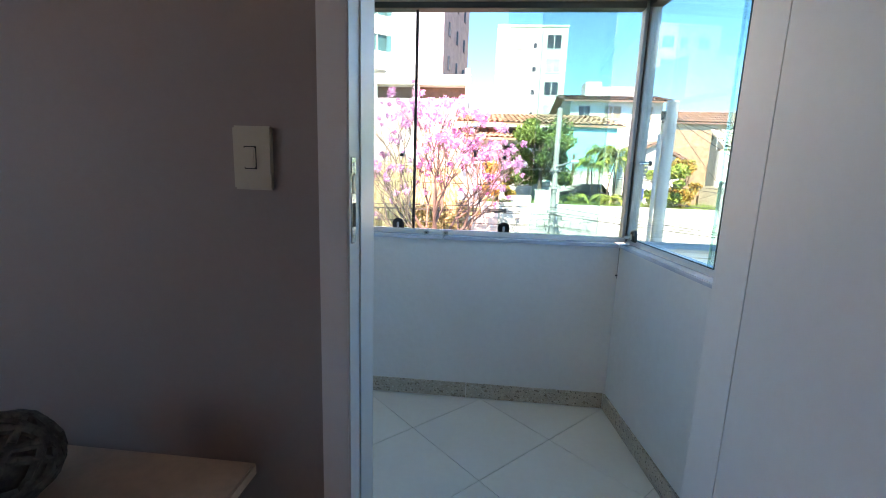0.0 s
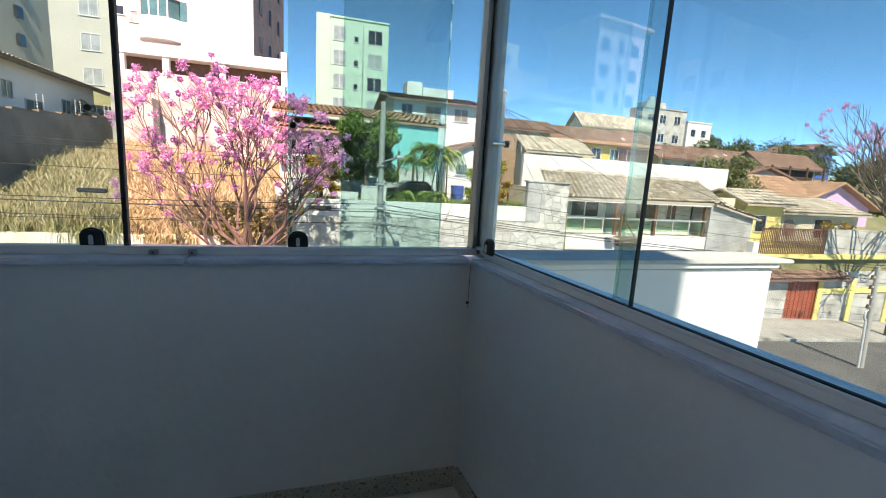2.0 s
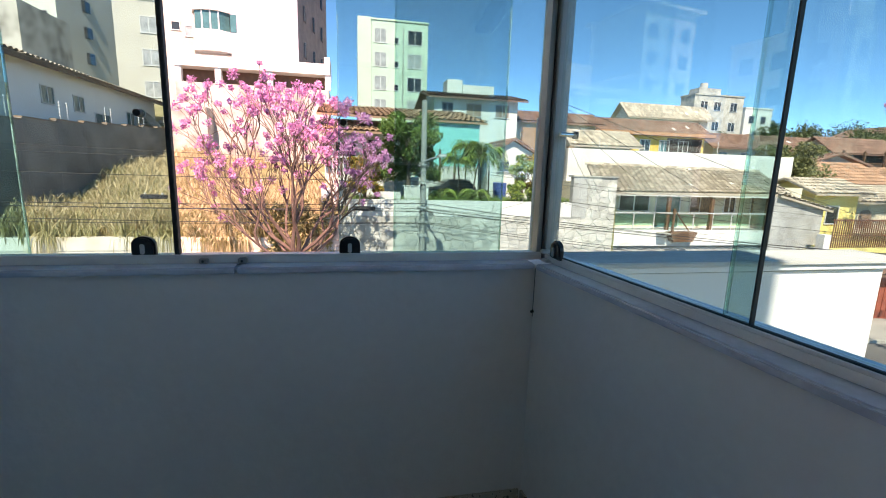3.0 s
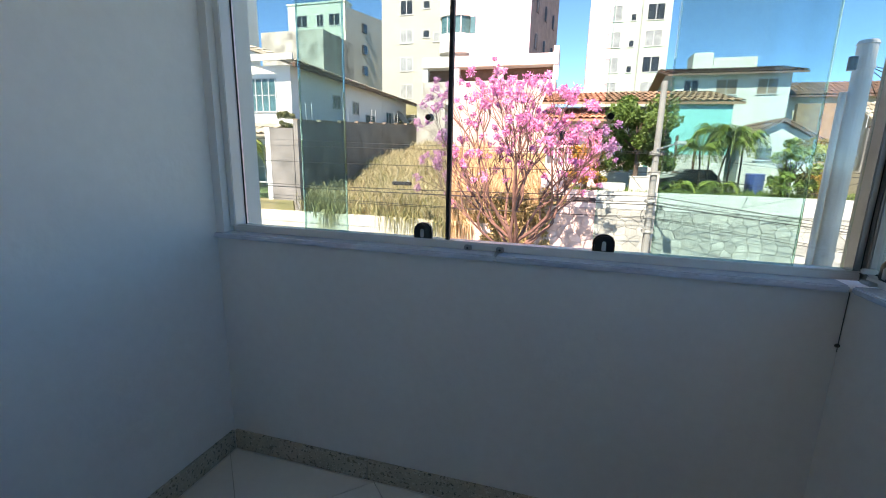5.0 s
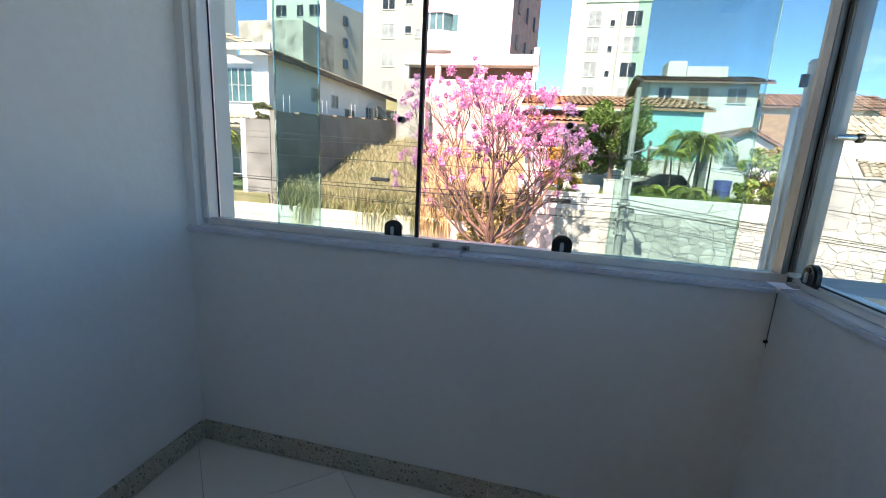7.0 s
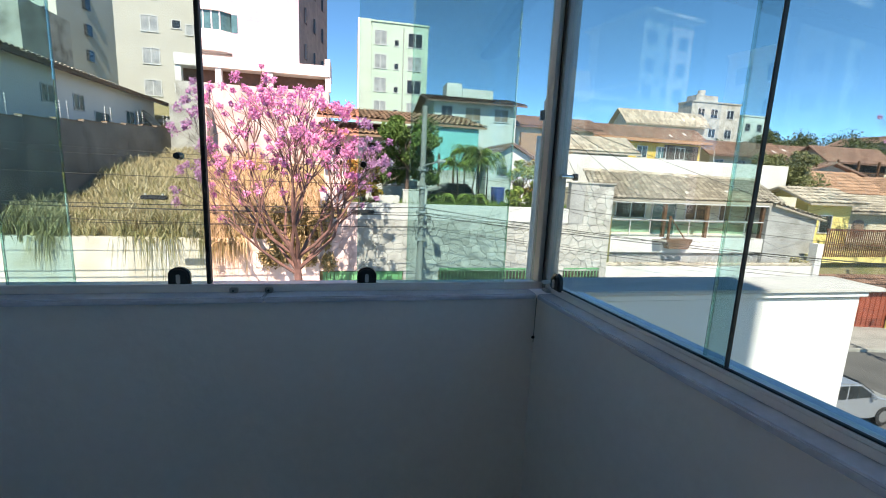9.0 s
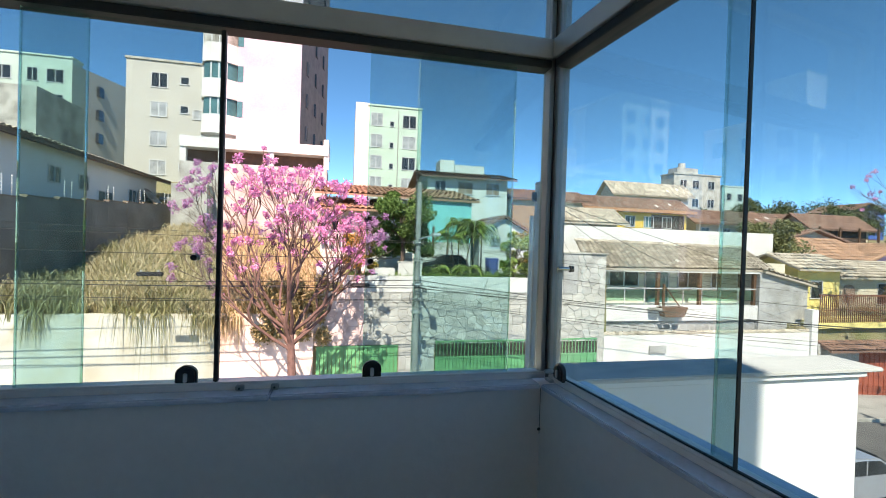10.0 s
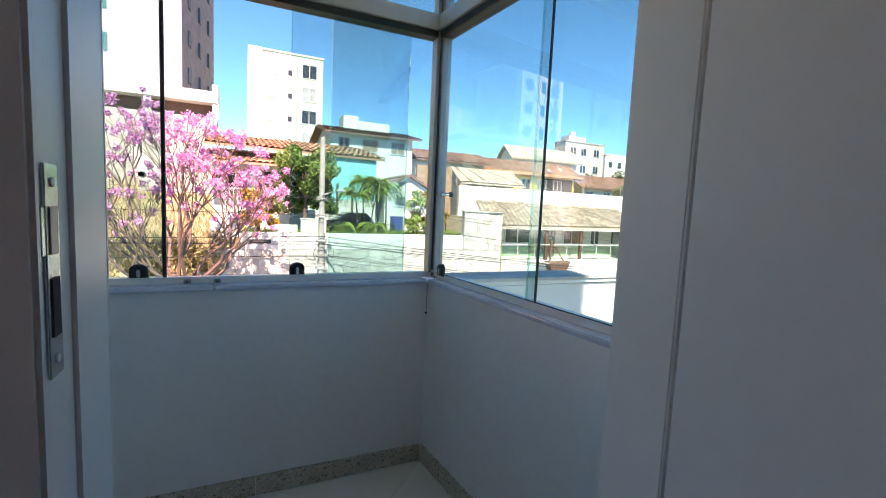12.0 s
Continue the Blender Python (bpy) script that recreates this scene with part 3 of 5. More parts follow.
strip("road", 4.2, 14.2, 0, 0.05, ASPHALT, "worn dark asphalt road", "road")
strip("pavement", 14.36, 18.0, 0.14, 0.2, PAVE, "cracked cement pavement across the street", "pavement")
strip("pavement_near", 0.7, 4.04, 0.14, 0.2, PAVE, "cement pavement below the building", "pavement")
strip("kerb", 14.2, 14.355, 0.15, 0.2, OLDCONC, "grey concrete kerb", "kerb")
strip("kerb_near", 4.045, 4.2, 0.15, 0.2, OLDCONC, "grey concrete kerb", "kerb")


def bars(bm, pts, r, n=6):
    for p, q in zip(pts, pts[1:]):
        tube(bm, p, q, r, n=n, caps=False)
    return bm


def window(parent, u0, u1, z0, z1, at, glass=DARKWIN, cols=2, face="y", frame_mat=WINFRAME, bar=0.06, rows=1):
    """A framed window on a facade: face y looks to -y at that y, face x looks to +x at that x."""
    def bx(bm, a0, a1, b0, b1, d0, d1):
        if face == "y":
            box(bm, a0, at - d1, b0, a1, at - d0, b1)
        else:
            box(bm, at + d0, a0, b0, at + d1, a1, b1)
    bm = bmesh.new()
    bx(bm, u0 - bar, u1 + bar, z1, z1 + bar, -0.02, 0.05)
    bx(bm, u0 - bar * 1.5, u1 + bar * 1.5, z0 - bar, z0, -0.02, 0.08)
    bx(bm, u0 - bar, u0, z0, z1, -0.02, 0.05)
    bx(bm, u1, u1 + bar, z0, z1, -0.02, 0.05)
    for k in range(1, cols):
        u = u0 + (u1 - u0) * k / cols
        bx(bm, u - bar / 2, u + bar / 2, z0, z1, -0.02, 0.04)
    for k in range(1, rows):
        z = z0 + (z1 - z0) * k / rows
        bx(bm, u0, u1, z - bar / 3, z + bar / 3, -0.02, 0.035)
    f = part("window", bm, frame_mat, parent)
    bm = bmesh.new()
    bx(bm, u0, u1, z0, z1, -0.01, 0.012)
    part("pane", bm, glass, f)
    return f


def tile_roof(parent, a, b, c, d, mat, pitch=0.33, row=0.5, name="roof", thick=0.12):
    """A clay tile slope of single half-round tiles: a-b along the eave, d-c along the ridge."""
    a, b, c, d = (Vector(p) for p in (a, b, c, d))
    nrm = (b - a).cross(d - a).normalized()
    if nrm.z < 0:
        nrm = -nrm
    cols = max(3, int(max((b - a).length, (c - d).length) / pitch))
    rows = max(2, int((d - a).length / row))
    jig = random.Random(cols * 31 + rows)
    verts, faces = [], []
    for i in range(cols):
        for r in range(rows):
            lift, skew = jig.uniform(0, 0.02), jig.uniform(-0.06, 0.06)
            n = len(verts)
            for v, up in ((r / rows, 0.055 + lift), (min(1, (r + 1.12) / rows), 0.0)):
                for k in range(5):
                    u = min(1, max(0, (i + 0.02 + 0.24 * k + skew * (up > 0)) / cols))
                    verts.append(a.lerp(b, u).lerp(d.lerp(c, u), v) + nrm * (up + 0.085 * math.sin(math.pi * k / 4)))
            for k in range(4):
                faces.append((n + k, n + k + 1, n + 6 + k, n + 5 + k))
    r = raw(name, verts, faces, mat, parent)
    part("roof_deck", prism([a, b, c, d], (0, 0, -thick)), mat, r)
    return r


def house(name, label, x0, x1, y0, y1, zb, ze, rise, wall, roof, over=0.5, ridge="x", cat="house", soff=True):
    """A block of walls under a two-slope tile roof."""
    h = thing(name, label, cat, ((x0 + x1) / 2, (y0 + y1) / 2, zb))
    xm, ym = (x0 + x1) / 2, (y0 + y1) / 2
    o = over
    if ridge == "x":
        part("wall", prism([(x0, y0, zb), (x0, y0, ze), (x0, ym, ze + rise), (x0, y1, ze), (x0, y1, zb)], (x1 - x0, 0, 0)), wall, h)
        k = rise / (ym - y0) * o
        tile_roof(h, (x0 - o, y0 - o, ze - k + 0.14), (x1 + o, y0 - o, ze - k + 0.14), (x1 + o, ym, ze + rise + 0.14), (x0 - o, ym, ze + rise + 0.14), roof)
        tile_roof(h, (x0 - o, y1 + o, ze - k + 0.14), (x1 + o, y1 + o, ze - k + 0.14), (x1 + o, ym, ze + rise + 0.14), (x0 - o, ym, ze + rise + 0.14), roof, 0.5, 1.0)
    else:
        part("wall", prism([(x0, y0, zb), (x0, y0, ze), (xm, y0, ze + rise), (x1, y0, ze), (x1, y0, zb)], (0, y1 - y0, 0)), wall, h)
        k = rise / (xm - x0) * o
        for s, xe in ((-1, x0), (1, x1)):
            tile_roof(h, (xe + s * o, y0 - o, ze - k + 0.14), (xe + s * o, y1 + o, ze - k + 0.14), (xm, y1 + o, ze + rise + 0.14), (xm, y0 - o, ze + rise + 0.14), roof)
    return h


def block(name, label, x0, x1, y0, y1, z0, z1, wall, cat="building", cap=None):
    h = thing(name, label, cat, ((x0 + x1) / 2, (y0 + y1) / 2, z0))
    part("wall", B(x0, y0, z0, x1, y1, z1), wall, h)
    part("parapet_cap", B(x0 - 0.12, y0 - 0.12, z1 + 0.003, x1 + 0.12, y1 + 0.12, z1 + 0.22), cap or wall, h)
    return h


# ---- retaining wall, stone wall and gates ----
setting("wall_retaining", B(-30, 18.0, -6.2, -2.13, 18.3, -1.62), RETAIN, "cream rendered retaining wall under the vacant lot", "wall")
sw_ = thing("wall_stone", "garden wall faced with irregular pale stone slabs", "stone wall", (5, 18, -5.6), kind="structure")
bm = bmesh.new()
GATES = ((-2.0, 1.57, -3.06), (3.3, 8.25, -2.9), (9.65, 11.6, -2.88))
for a in ((-2.12, 18.02, -3.04, 11.98, 18.4, -0.66), (1.6, 18.02, -6.3, 3.27, 18.4, -3.04), (8.28, 18.02, -6.3, 9.62, 18.4, -3.04), (11.63, 18.02, -6.3, 11.98, 18.4, -3.04), (10.42, 18.02, -0.66, 11.98, 18.4, 1.32)):
    box(bm, *a)
part("backing", bm, MORTAR, sw_)
part("white_band", B(-0.95, 18.0, -0.655, 9.64, 18.38, 0.06, bev=0.01), WHITEWALL, sw_, "smooth white rendered band")
part("white_band", B(-2.1, 18.3, -0.655, -0.96, 18.7, 0.5, bev=0.01), WHITEWALL, sw_)
part("grey_panel", B(9.645, 17.98, -0.655, 10.41, 18.3, 1.30, bev=0.01), GREYW, sw_, "light grey rendered panel")
part("grey_panel_cap", B(9.6, 17.93, 1.303, 12.05, 18.45, 1.38, bev=0.01), OLDCONC, sw_)

# ---- green gates ----
for gx0, gx1, gz in GATES:
    solid = gx0 < 0
    g = thing("garage_gate", "green painted metal gate with ribbed panels" if solid else "green painted metal gate with barred top", "gate", ((gx0 + gx1) / 2, 18.2, -5.6), "green gates")
    part("rail", B(gx0, 17.97, gz - 0.08, gx1, 18.05, gz, bev=0.01), GATEGREEN, g)
    n = int((gx1 - gx0) / 0.17)
    mid = gz if solid else gz - 0.75
    for k in range(n):
        u = gx0 + (gx1 - gx0) * k / n
        part("panel_rib", B(u + 0.01, 17.98 + 0.02 * (k % 2), -5.46, u + (gx1 - gx0) / n - 0.01, 18.02 + 0.02 * (k % 2), mid - 0.081), GATEGREEN, g)
        if not solid:
            part("bar", T((u + 0.06, 18.0, mid - 0.08), (u + 0.06, 18.0, gz - 0.081), 0.022, n=6), GATEGREEN, g)
    if not solid:
        part("rail", B(gx0, 17.96, mid - 0.08, gx1, 18.04, mid), GATEGREEN, g)
        # Added dark sheet imitates the shade behind the gate bars.
        part("gate_shade_sheet", B(gx0, 18.045, -5.46, gx1, 18.055, gz - 0.03), OPENSHADE, g)

# ---- white house with veranda ----
vh = thing("veranda_house", "white house with a railed veranda and pale tile roof", "house", (18, 22, -5.6))
part("wall", B(12.4, 20.3, -6.5, 25.9, 26.0, 1.0), CREAM, vh, "beige rendered wall behind the veranda")
part("veranda_slab", B(12.4, 19.0, -2.25, 22.5, 20.29, -1.40, bev=0.01), WHITEWALL, vh)
part("lower_wall", B(12.4, 19.2, -6.5, 22.5, 20.28, -2.26), GREYW, vh)
part("side_wall", prism([(22.52, 18.95, -6.6), (22.52, 18.95, 0.55), (26.0, 18.95, -0.15), (26.0, 18.95, -6.6)], (0, 2.04, 0)), GREYW, vh, "grey rendered side wall")
part("back_parapet", B(12.8, 25.0, 0.9, 30.4, 25.3, 3.1), WHITEWALL, vh, "tall white rendered wall behind the roof")
part("back_parapet_step", B(12.8, 25.0, 3.103, 13.2, 25.3, 3.2), BRICK, vh)
tile_roof(vh, (11.6, 18.95, 0.58), (23.6, 18.95, 0.65), (26.2, 23.6, 1.9), (13.4, 23.6, 2.05), PALETILE)
tile_roof(vh, (22.6, 18.7, 0.62), (26.4, 18.7, -0.2), (26.5, 22.5, 0.2), (23.9, 22.5, 1.5), PALETILE)
for x in (12.6, 15.0, 19.5, 24.0, 28.0):
    part("fence_post", T((x, 25.1, 3.1), (x, 25.1, 3.9), 0.02, n=5), GALV, vh)
part("ridge_tiles", bars(bmesh.new(), [(13.3 + 0.4 * k, 23.6, 2.12 - 0.004 * k + 0.03 * (k % 2)) for k in range(33)], 0.09), PALETILE, vh)
part("eave_board", B(11.8, 18.97, 0.42, 23.6, 19.02, 0.56), WHITEWALL, vh)
for x in (15.9, 18.6, 22.3):
    part("post", B(x - 0.09, 19.05, -1.4, x + 0.09, 19.23, 0.5, bev=0.01), TIMBER, vh, "dark timber veranda post")
for u0, u1, z0 in ((13.7, 15.5, -0.45), (16.0, 17.5, -1.40), (18.2, 19.5, -0.5), (20.5, 21.2, -0.5), (22.35, 23.3, -0.5)):
    window(vh, u0, u1, z0, 0.5, 20.3, TEALWIN if z0 < -1 else DARKWIN, 2, frame_mat=WINFRAME)
rl = part("railing", B(12.5, 19.04, -0.50, 22.4, 19.10, -0.44), GALV, vh, "steel and green glass railing")
for k in range(9):
    x = 12.6 + k * 1.22
    part("rail_post", B(x - 0.025, 19.05, -1.4, x + 0.025, 19.09, -0.5), GALV, rl)
    if k < 8:
        part("glass_panel", B(x + 0.05, 19.06, -1.15, x + 1.17, 19.07, -0.56), GREENGLASS, rl)
lw = part("boundary_wall", B(12.0, 18.02, -6.6, 25.4, 18.3, -2.8), WHITEWALL, vh, "white rendered boundary wall")
part("coping_tiles", bars(bmesh.new(), [(12.0 + 0.22 * k, 18.14, -2.74 + 0.05 * (k % 2)) for k in range(62)], 0.1), PALETILE, lw)
part("razor_wire", bars(bmesh.new(), [(12.2 + 0.055 * k, 18.16 + 0.2 * math.cos(k * 0.7), -2.42 + 0.2 * math.sin(k * 0.7)) for k in range(238)], 0.012, 3), GALV, lw, "coiled razor wire")
part("pier", B(25.05, 17.9, -6.6, 25.5, 18.35, -1.5), WHITEWALL, vh)
part("vent_box", B(14.6, 17.93, -3.75, 15.6, 18.01, -3.35), GREYW, lw)
pb = thing("hanging_planter", "weathered wooden planter box on the veranda front", "planter", (16.5, 18.85, -2.0))
part("box", prism([(15.75, 18.55, -1.45), (17.4, 18.55, -1.45), (17.15, 18.55, -1.98), (16.0, 18.55, -1.98)], (0, 0.44, 0)), TIMBER, pb)
part("upright", B(15.85, 18.6, -1.44, 15.95, 18.7, -0.2), TIMBER, pb)
part("brace", T((15.9, 18.65, -0.25), (16.9, 18.6, -1.42), 0.035), TIMBER, pb)
part("lintel", B(15.2, 18.5, -1.60, 15.74, 18.98, -1.5), OLDCONC, pb)

# ---- yellow houses and red gate ----
yh = house("yellow_house", "bright yellow house with a weathered tile roof", 27.8, 31.3, 21.0, 24.5, -6.5, 0.8, 0.7, YELLOW, PALETILE, 0.6)
window(yh, 28.9, 29.8, -1.2, -0.1, 21.0, DARKWIN, 1)
yb = house("beige_house", "beige house with a small arched window", 31.6, 41, 22, 28, -7.5, 0.2, 0.9, CREAM, PALETILE, 0.6)
arch = part("window", prism([(33.0, 21.97, -1.6), (34.1, 21.97, -1.6)] + [(33.55 + 0.55 * math.cos(a), 21.97, -0.8 + 0.45 * math.sin(a)) for a in [math.pi * k / 8 for k in range(9)]], (0, 0.1, 0)), SHUTTER, yb)
window(yb, 36.2, 38.0, -1.7, -0.3, 22.0, DARKWIN, 2)
yt = thing("yellow_terrace", "yellow terrace front with brown railing and red gate", "terrace wall", (32, 18, -7))
part("slab", B(25.55, 17.9, -2.58, 46, 20.9, -2.25, bev=0.01), YELLOW, yt)
part("upper_band", B(25.55, 18.2, -3.45, 46, 18.4, -2.59), PALECONC, yt)
part("terrace_wall", B(31.4, 18.0, -2.24, 46, 18.25, -0.62), PALECONC, yt, "grey stained terrace wall")
tile_roof(yt, (25.7, 17.3, -3.72), (33.5, 17.3, -3.8), (33.5, 18.15, -3.4), (25.7, 18.15, -3.32), BROWNTILE)
part("lower_wall", B(31.5, 17.9, -8.2, 46, 18.19, -3.46), PALECONC, yt)
part("lower_wall", B(25.55, 17.9, -8.2, 28.6, 18.19, -3.46), PALECONC, yt)
for x in (31.5, 34.6, 38.5, 42.5):
    part("pilaster", B(x - 0.22, 17.8, -8.2, x + 0.22, 17.89, -3.9, bev=0.01), YELLOW, yt)
part("band", B(31.5, 17.82, -4.9, 46, 17.895, -4.5), YELLOW, yt)
brl = part("railing", B(25.6, 17.95, -0.72, 31.35, 18.02, -0.62), RAILBROWN, yt, "brown painted railing of upright bars")
for k in range(38):
    part("bar", B(25.65 + k * 0.152, 17.965, -2.24, 25.70 + k * 0.152, 18.0, -0.721), RAILBROWN, brl)
part("bar", B(25.6, 17.96, -1.55, 31.35, 18.01, -1.5), RAILBROWN, brl)
rg = thing("red_gate", "rust red painted metal street gate", "gate", (30, 17.95, -7))
for k in range(18):
    part("panel_rib", B(27.85 + k * 0.2, 17.93 + 0.02 * (k % 2), -6.85, 28.04 + k * 0.2, 17.97 + 0.02 * (k % 2), -4.05), GATERED, rg)
part("rail", B(27.82, 17.9, -4.04, 31.45, 17.98, -3.95), GATERED, rg)
for k in range(23):
    part("bar", T((27.9 + k * 0.155, 17.95, -3.95), (27.9 + k * 0.155, 17.95, -3.6), 0.015, n=5), GATERED, rg)
ph = house("pink_house", "pink house with a terracotta tile gable roof", 41, 51, 27, 34, -4, 0.6, 2.1, PINK, ORANGETILE, 0.7, "y")
th = house("terracotta_house", "low house with a long terracotta tile roof", 34, 43, 27.5, 33, -4, 1.5, 1.5, CREAM, ORANGETILE, 0.7)
POTS = []
for x, z in ((32.6, -2.25), (34.4, -2.25)):
    pot = thing("potted_shrub", "small red-leaved shrub on the terrace", "shrub", (x, 18.8, z), "terrace shrubs")
    POTS.append((pot, x, z))
    part("trunk", T((x, 18.8, z), (x, 18.8, z + 1.6), 0.04, 0.02), BARK, pot)

# ---- cyan house and its garden ----
ch = thing("cyan_house", "turquoise house with an orange tile roof above a garden", "house", (3, 28, -0.3))
part("wall", B(3.2, 25.6, -0.3, 7.0, 33, 4.5), CYAN, ch)
part("porch_wall", B(-2.5, 27.2, -0.3, 3.19, 33, 4.4), WHITEWALL, ch, "white rendered porch wall")
part("skirting", B(3.2, 25.52, -0.28, 7.0, 25.59, 1.7), WHITEWALL, ch)
tile_roof(ch, (-2.8, 25.4, 4.5), (7.5, 25.4, 4.4), (6.4, 28.5, 5.3), (-2.8, 28.5, 5.4), ORANGETILE)
tile_roof(ch, (-2.8, 25.2, 3.55), (2.6, 25.2, 3.55), (2.6, 27.1, 4.25), (-2.8, 27.1, 4.25), ORANGETILE)
window(ch, 0.2, 1.3, 0.9, 3.2, 27.2, OPENSHADE, 1)
window(ch, -1.8, -0.6, 1.6, 3.0, 27.2, DARKWIN, 2)
for k in range(3):
    part("shutter", B(3.5 + 0.95 * k, 25.42, 0.2, 3.62 + 0.95 * k, 25.51, 2.7), TIMBER, ch)
bal = part("balustrade", B(-2.0, 25.6, 2.0, 2.4, 25.68, 2.1), WHITEWALL, ch)
for k in range(22):
    part("baluster", B(-1.96 + 0.2 * k, 25.62, 1.0, -1.9 + 0.2 * k, 25.66, 2.0), WHITEWALL, bal)
part("garden_stair_wall", B(-0.6, 22.5, -0.28, 1.2, 23.2, 1.1, bev=0.02), WHITEWALL, ch)
part("garden_stair_wall", B(0.2, 24.0, -0.28, 3.0, 24.4, 1.0, bev=0.02), WHITEWALL, ch)
sh = house("small_white_house", "small white gabled house with a brown roof edge", 7.6, 10.9, 25.5, 30, -0.3, 2.5, 0.9, WHITEWALL, BROWNTILE, 0.3, "y")
window(sh, 8.3, 9.0, 1.5, 2.1, 25.5, DARKWIN, 1)
setting("wall_brick", B(10.2, 26.5, -0.5, 12.9, 26.8, 4.4), BRICK, "bare brick boundary wall", "wall")
tk = thing("blue_tank", "small blue plastic water barrel in the garden", "barrel", (8.1, 24.4, -0.25))
part("drum", T((8.1, 24.4, -0.25), (8.1, 24.4, 0.75), 0.4, 0.42, 16), BLUEP, tk)
part("lid", T((8.1, 24.4, 0.752), (8.1, 24.4, 0.8), 0.44, 0.4, 16), BLUEP, tk)
gb = thing("covered_car", "dark car parked under the turquoise house wall", "car", (5.0, 24.2, -0.25))
part("body", prism([(3.6, 23.6, 0.0), (3.55, 23.6, 0.45), (4.2, 23.6, 0.55), (4.75, 23.6, 0.95), (5.9, 23.6, 0.95), (6.35, 23.6, 0.5), (6.4, 23.6, 0.0)], (0, 1.4, 0)), DARKWIN, gb)
for x in (4.1, 5.85):
    part("wheel", T((x, 23.57, 0.03), (x, 23.8, 0.03), 0.28, n=16), GASKET, gb)
gp = thing("garden_planter", "white rendered garden planter wall", "planter", (1.5, 19.6, -0.3))
part("front_wall", B(0.5, 19.5, -0.3, 1.5, 19.62, 0.35, bev=0.01), WHITEWALL, gp)
part("end_wall", B(1.7, 19.9, -0.3, 2.9, 20.02, 0.6, bev=0.01), WHITEWALL, gp)
part("coping", B(1.65, 19.87, 0.602, 2.95, 20.05, 0.65, bev=0.01), WHITEWALL, gp)

# ---- white house with brown roof on the slope ----
bh = house("brown_roof_house", "white two-storey house with a brown tile roof", 6.0, 13.3, 36, 44, 0, 7.5, 0.9, WHITEWALL, BROWNTILE, 0.7)
for u0, u1, g in ((6.6, 7.5, DARKWIN), (8.7, 10.0, SHUTTER), (11.3, 12.5, SHUTTER)):
    window(bh, u0, u1, 6.1, 7.1, 36, g, 2)
part("side_wall", B(5.9, 36.02, 0, 5.99, 44, 7.4), PALEGREEN, bh)
part("roof_tank", B(7.6, 39, 7.6, 9.0, 41, 9.6), WHITEWALL, bh)
part("roof_parapet", B(9.05, 39, 7.6, 12.0, 41, 9.2), WHITEWALL, bh)

# ---- apartment towers ----
gt = block("green_tower", "pale green five-storey apartment block", 1.6, 9.05, 60, 72, 0, 20.5, PALEGREEN)
part("side_strip", B(-0.2, 60.3, 0, 1.59, 72, 20.9), MINT, gt)
for r in range(5):
    z = 17.8 - r * 2.95
    for u0, u1, zz, g in ((2.0, 3.5, 1.7, PALEWIN), (4.6, 5.1, 0.7, DARKWIN), (6.4, 8.2, 1.7, PALEWIN if r % 2 else DARKWIN)):
        window(gt, u0, u1, z, z + zz, 60, g, 2 if u1 - u0 > 1 else 1, bar=0.09)
part("downpipe", T((5.75, 59.93, 0), (5.75, 59.93, 20), 0.07), GREYW, gt)

wt = thing("bay_tower", "tall white apartment block with a blank lilac-tinted wall", "building", (-8, 42, 0))
part("blank_wall", B(-10.2, 38, 0, -5.1, 39, 30), LILAC, wt, "blank white side wall tinted with a lilac cast")
part("main_body", B(-13.2, 39.0, 0, -5.15, 48, 29.5), WHITEWALL, wt)
part("side_face", prism([(-5.09, 38.2, 0), (-3.4, 47.5, 0), (-5.09, 47.5, 0)], (0, 0, 29.2)), BROWNSIDE, wt, "brown mosaic side face")
for r in range(8):
    z = 10.6 + r * 2.9
    for k in range(3):
        t = 0.15 + 0.3 * k
        x, y = -5.07 + 1.69 * t, 38.25 + 9.2 * t
        part("side_window", B(x, y, z, x + 0.14, y + 1.1, z + 1.2), DARKWIN, wt)
for r in range(7):
    z = 10.2 + r * 2.95
    pts = [(-13.2, 38.9), (-12.9, 38.05), (-12.2, 37.7), (-11.0, 37.7), (-10.25, 38.3), (-10.25, 38.98), (-13.2, 38.98)]
    bay = part("bay_floor", prism([(x, y, z) for x, y in pts], (0, 0, 1.55)), WHITEWALL, wt, "white rounded balcony front")
    inner = [(-13.1, 38.9), (-12.8, 38.15), (-12.2, 37.85), (-11.0, 37.85), (-10.35, 38.4), (-10.35, 38.97), (-13.1, 38.97)]
    part("bay_glass" if r != 2 else "bay_recess", prism([(x, y, z + 1.551) for x, y in inner], (0, 0, 1.395)), TEALWIN if r != 2 else OLDCONC, bay)
    for x, y in ((-12.2, 37.86), (-11.6, 37.86), (-11.0, 37.86)):
        part("bay_mullion", B(x - 0.05, y - 0.04, z + 1.552, x + 0.05, y + 0.02, z + 2.94), WINFRAME, bay)
    part("opening", B(-10.19, 37.96, z + 1.5, -9.75, 37.995, z + 2.8), TEALWIN, bay)
part("annex", B(-13.4, 35.0, 0, -2.6, 37.68, 7.3), PALECONC, wt, "white rendered annex below the tower")
part("annex_parapet", B(-13.4, 34.9, 8.4, -2.5, 37.69, 9.2), WHITEWALL, wt)
part("annex_void", B(-13.3, 36.2, 7.303, -2.7, 37.6, 8.397), TIMBER, wt)
for x in (-13.3, -10.6, -7.0, -2.75):
    part("annex_column", B(x - 0.12, 35.0, 7.303, x + 0.3, 35.4, 8.397), WHITEWALL, wt)
part("annex_railing", B(-2.9, 34.95, 9.203, -2.5, 37.6, 9.7), WHITEWALL, wt)
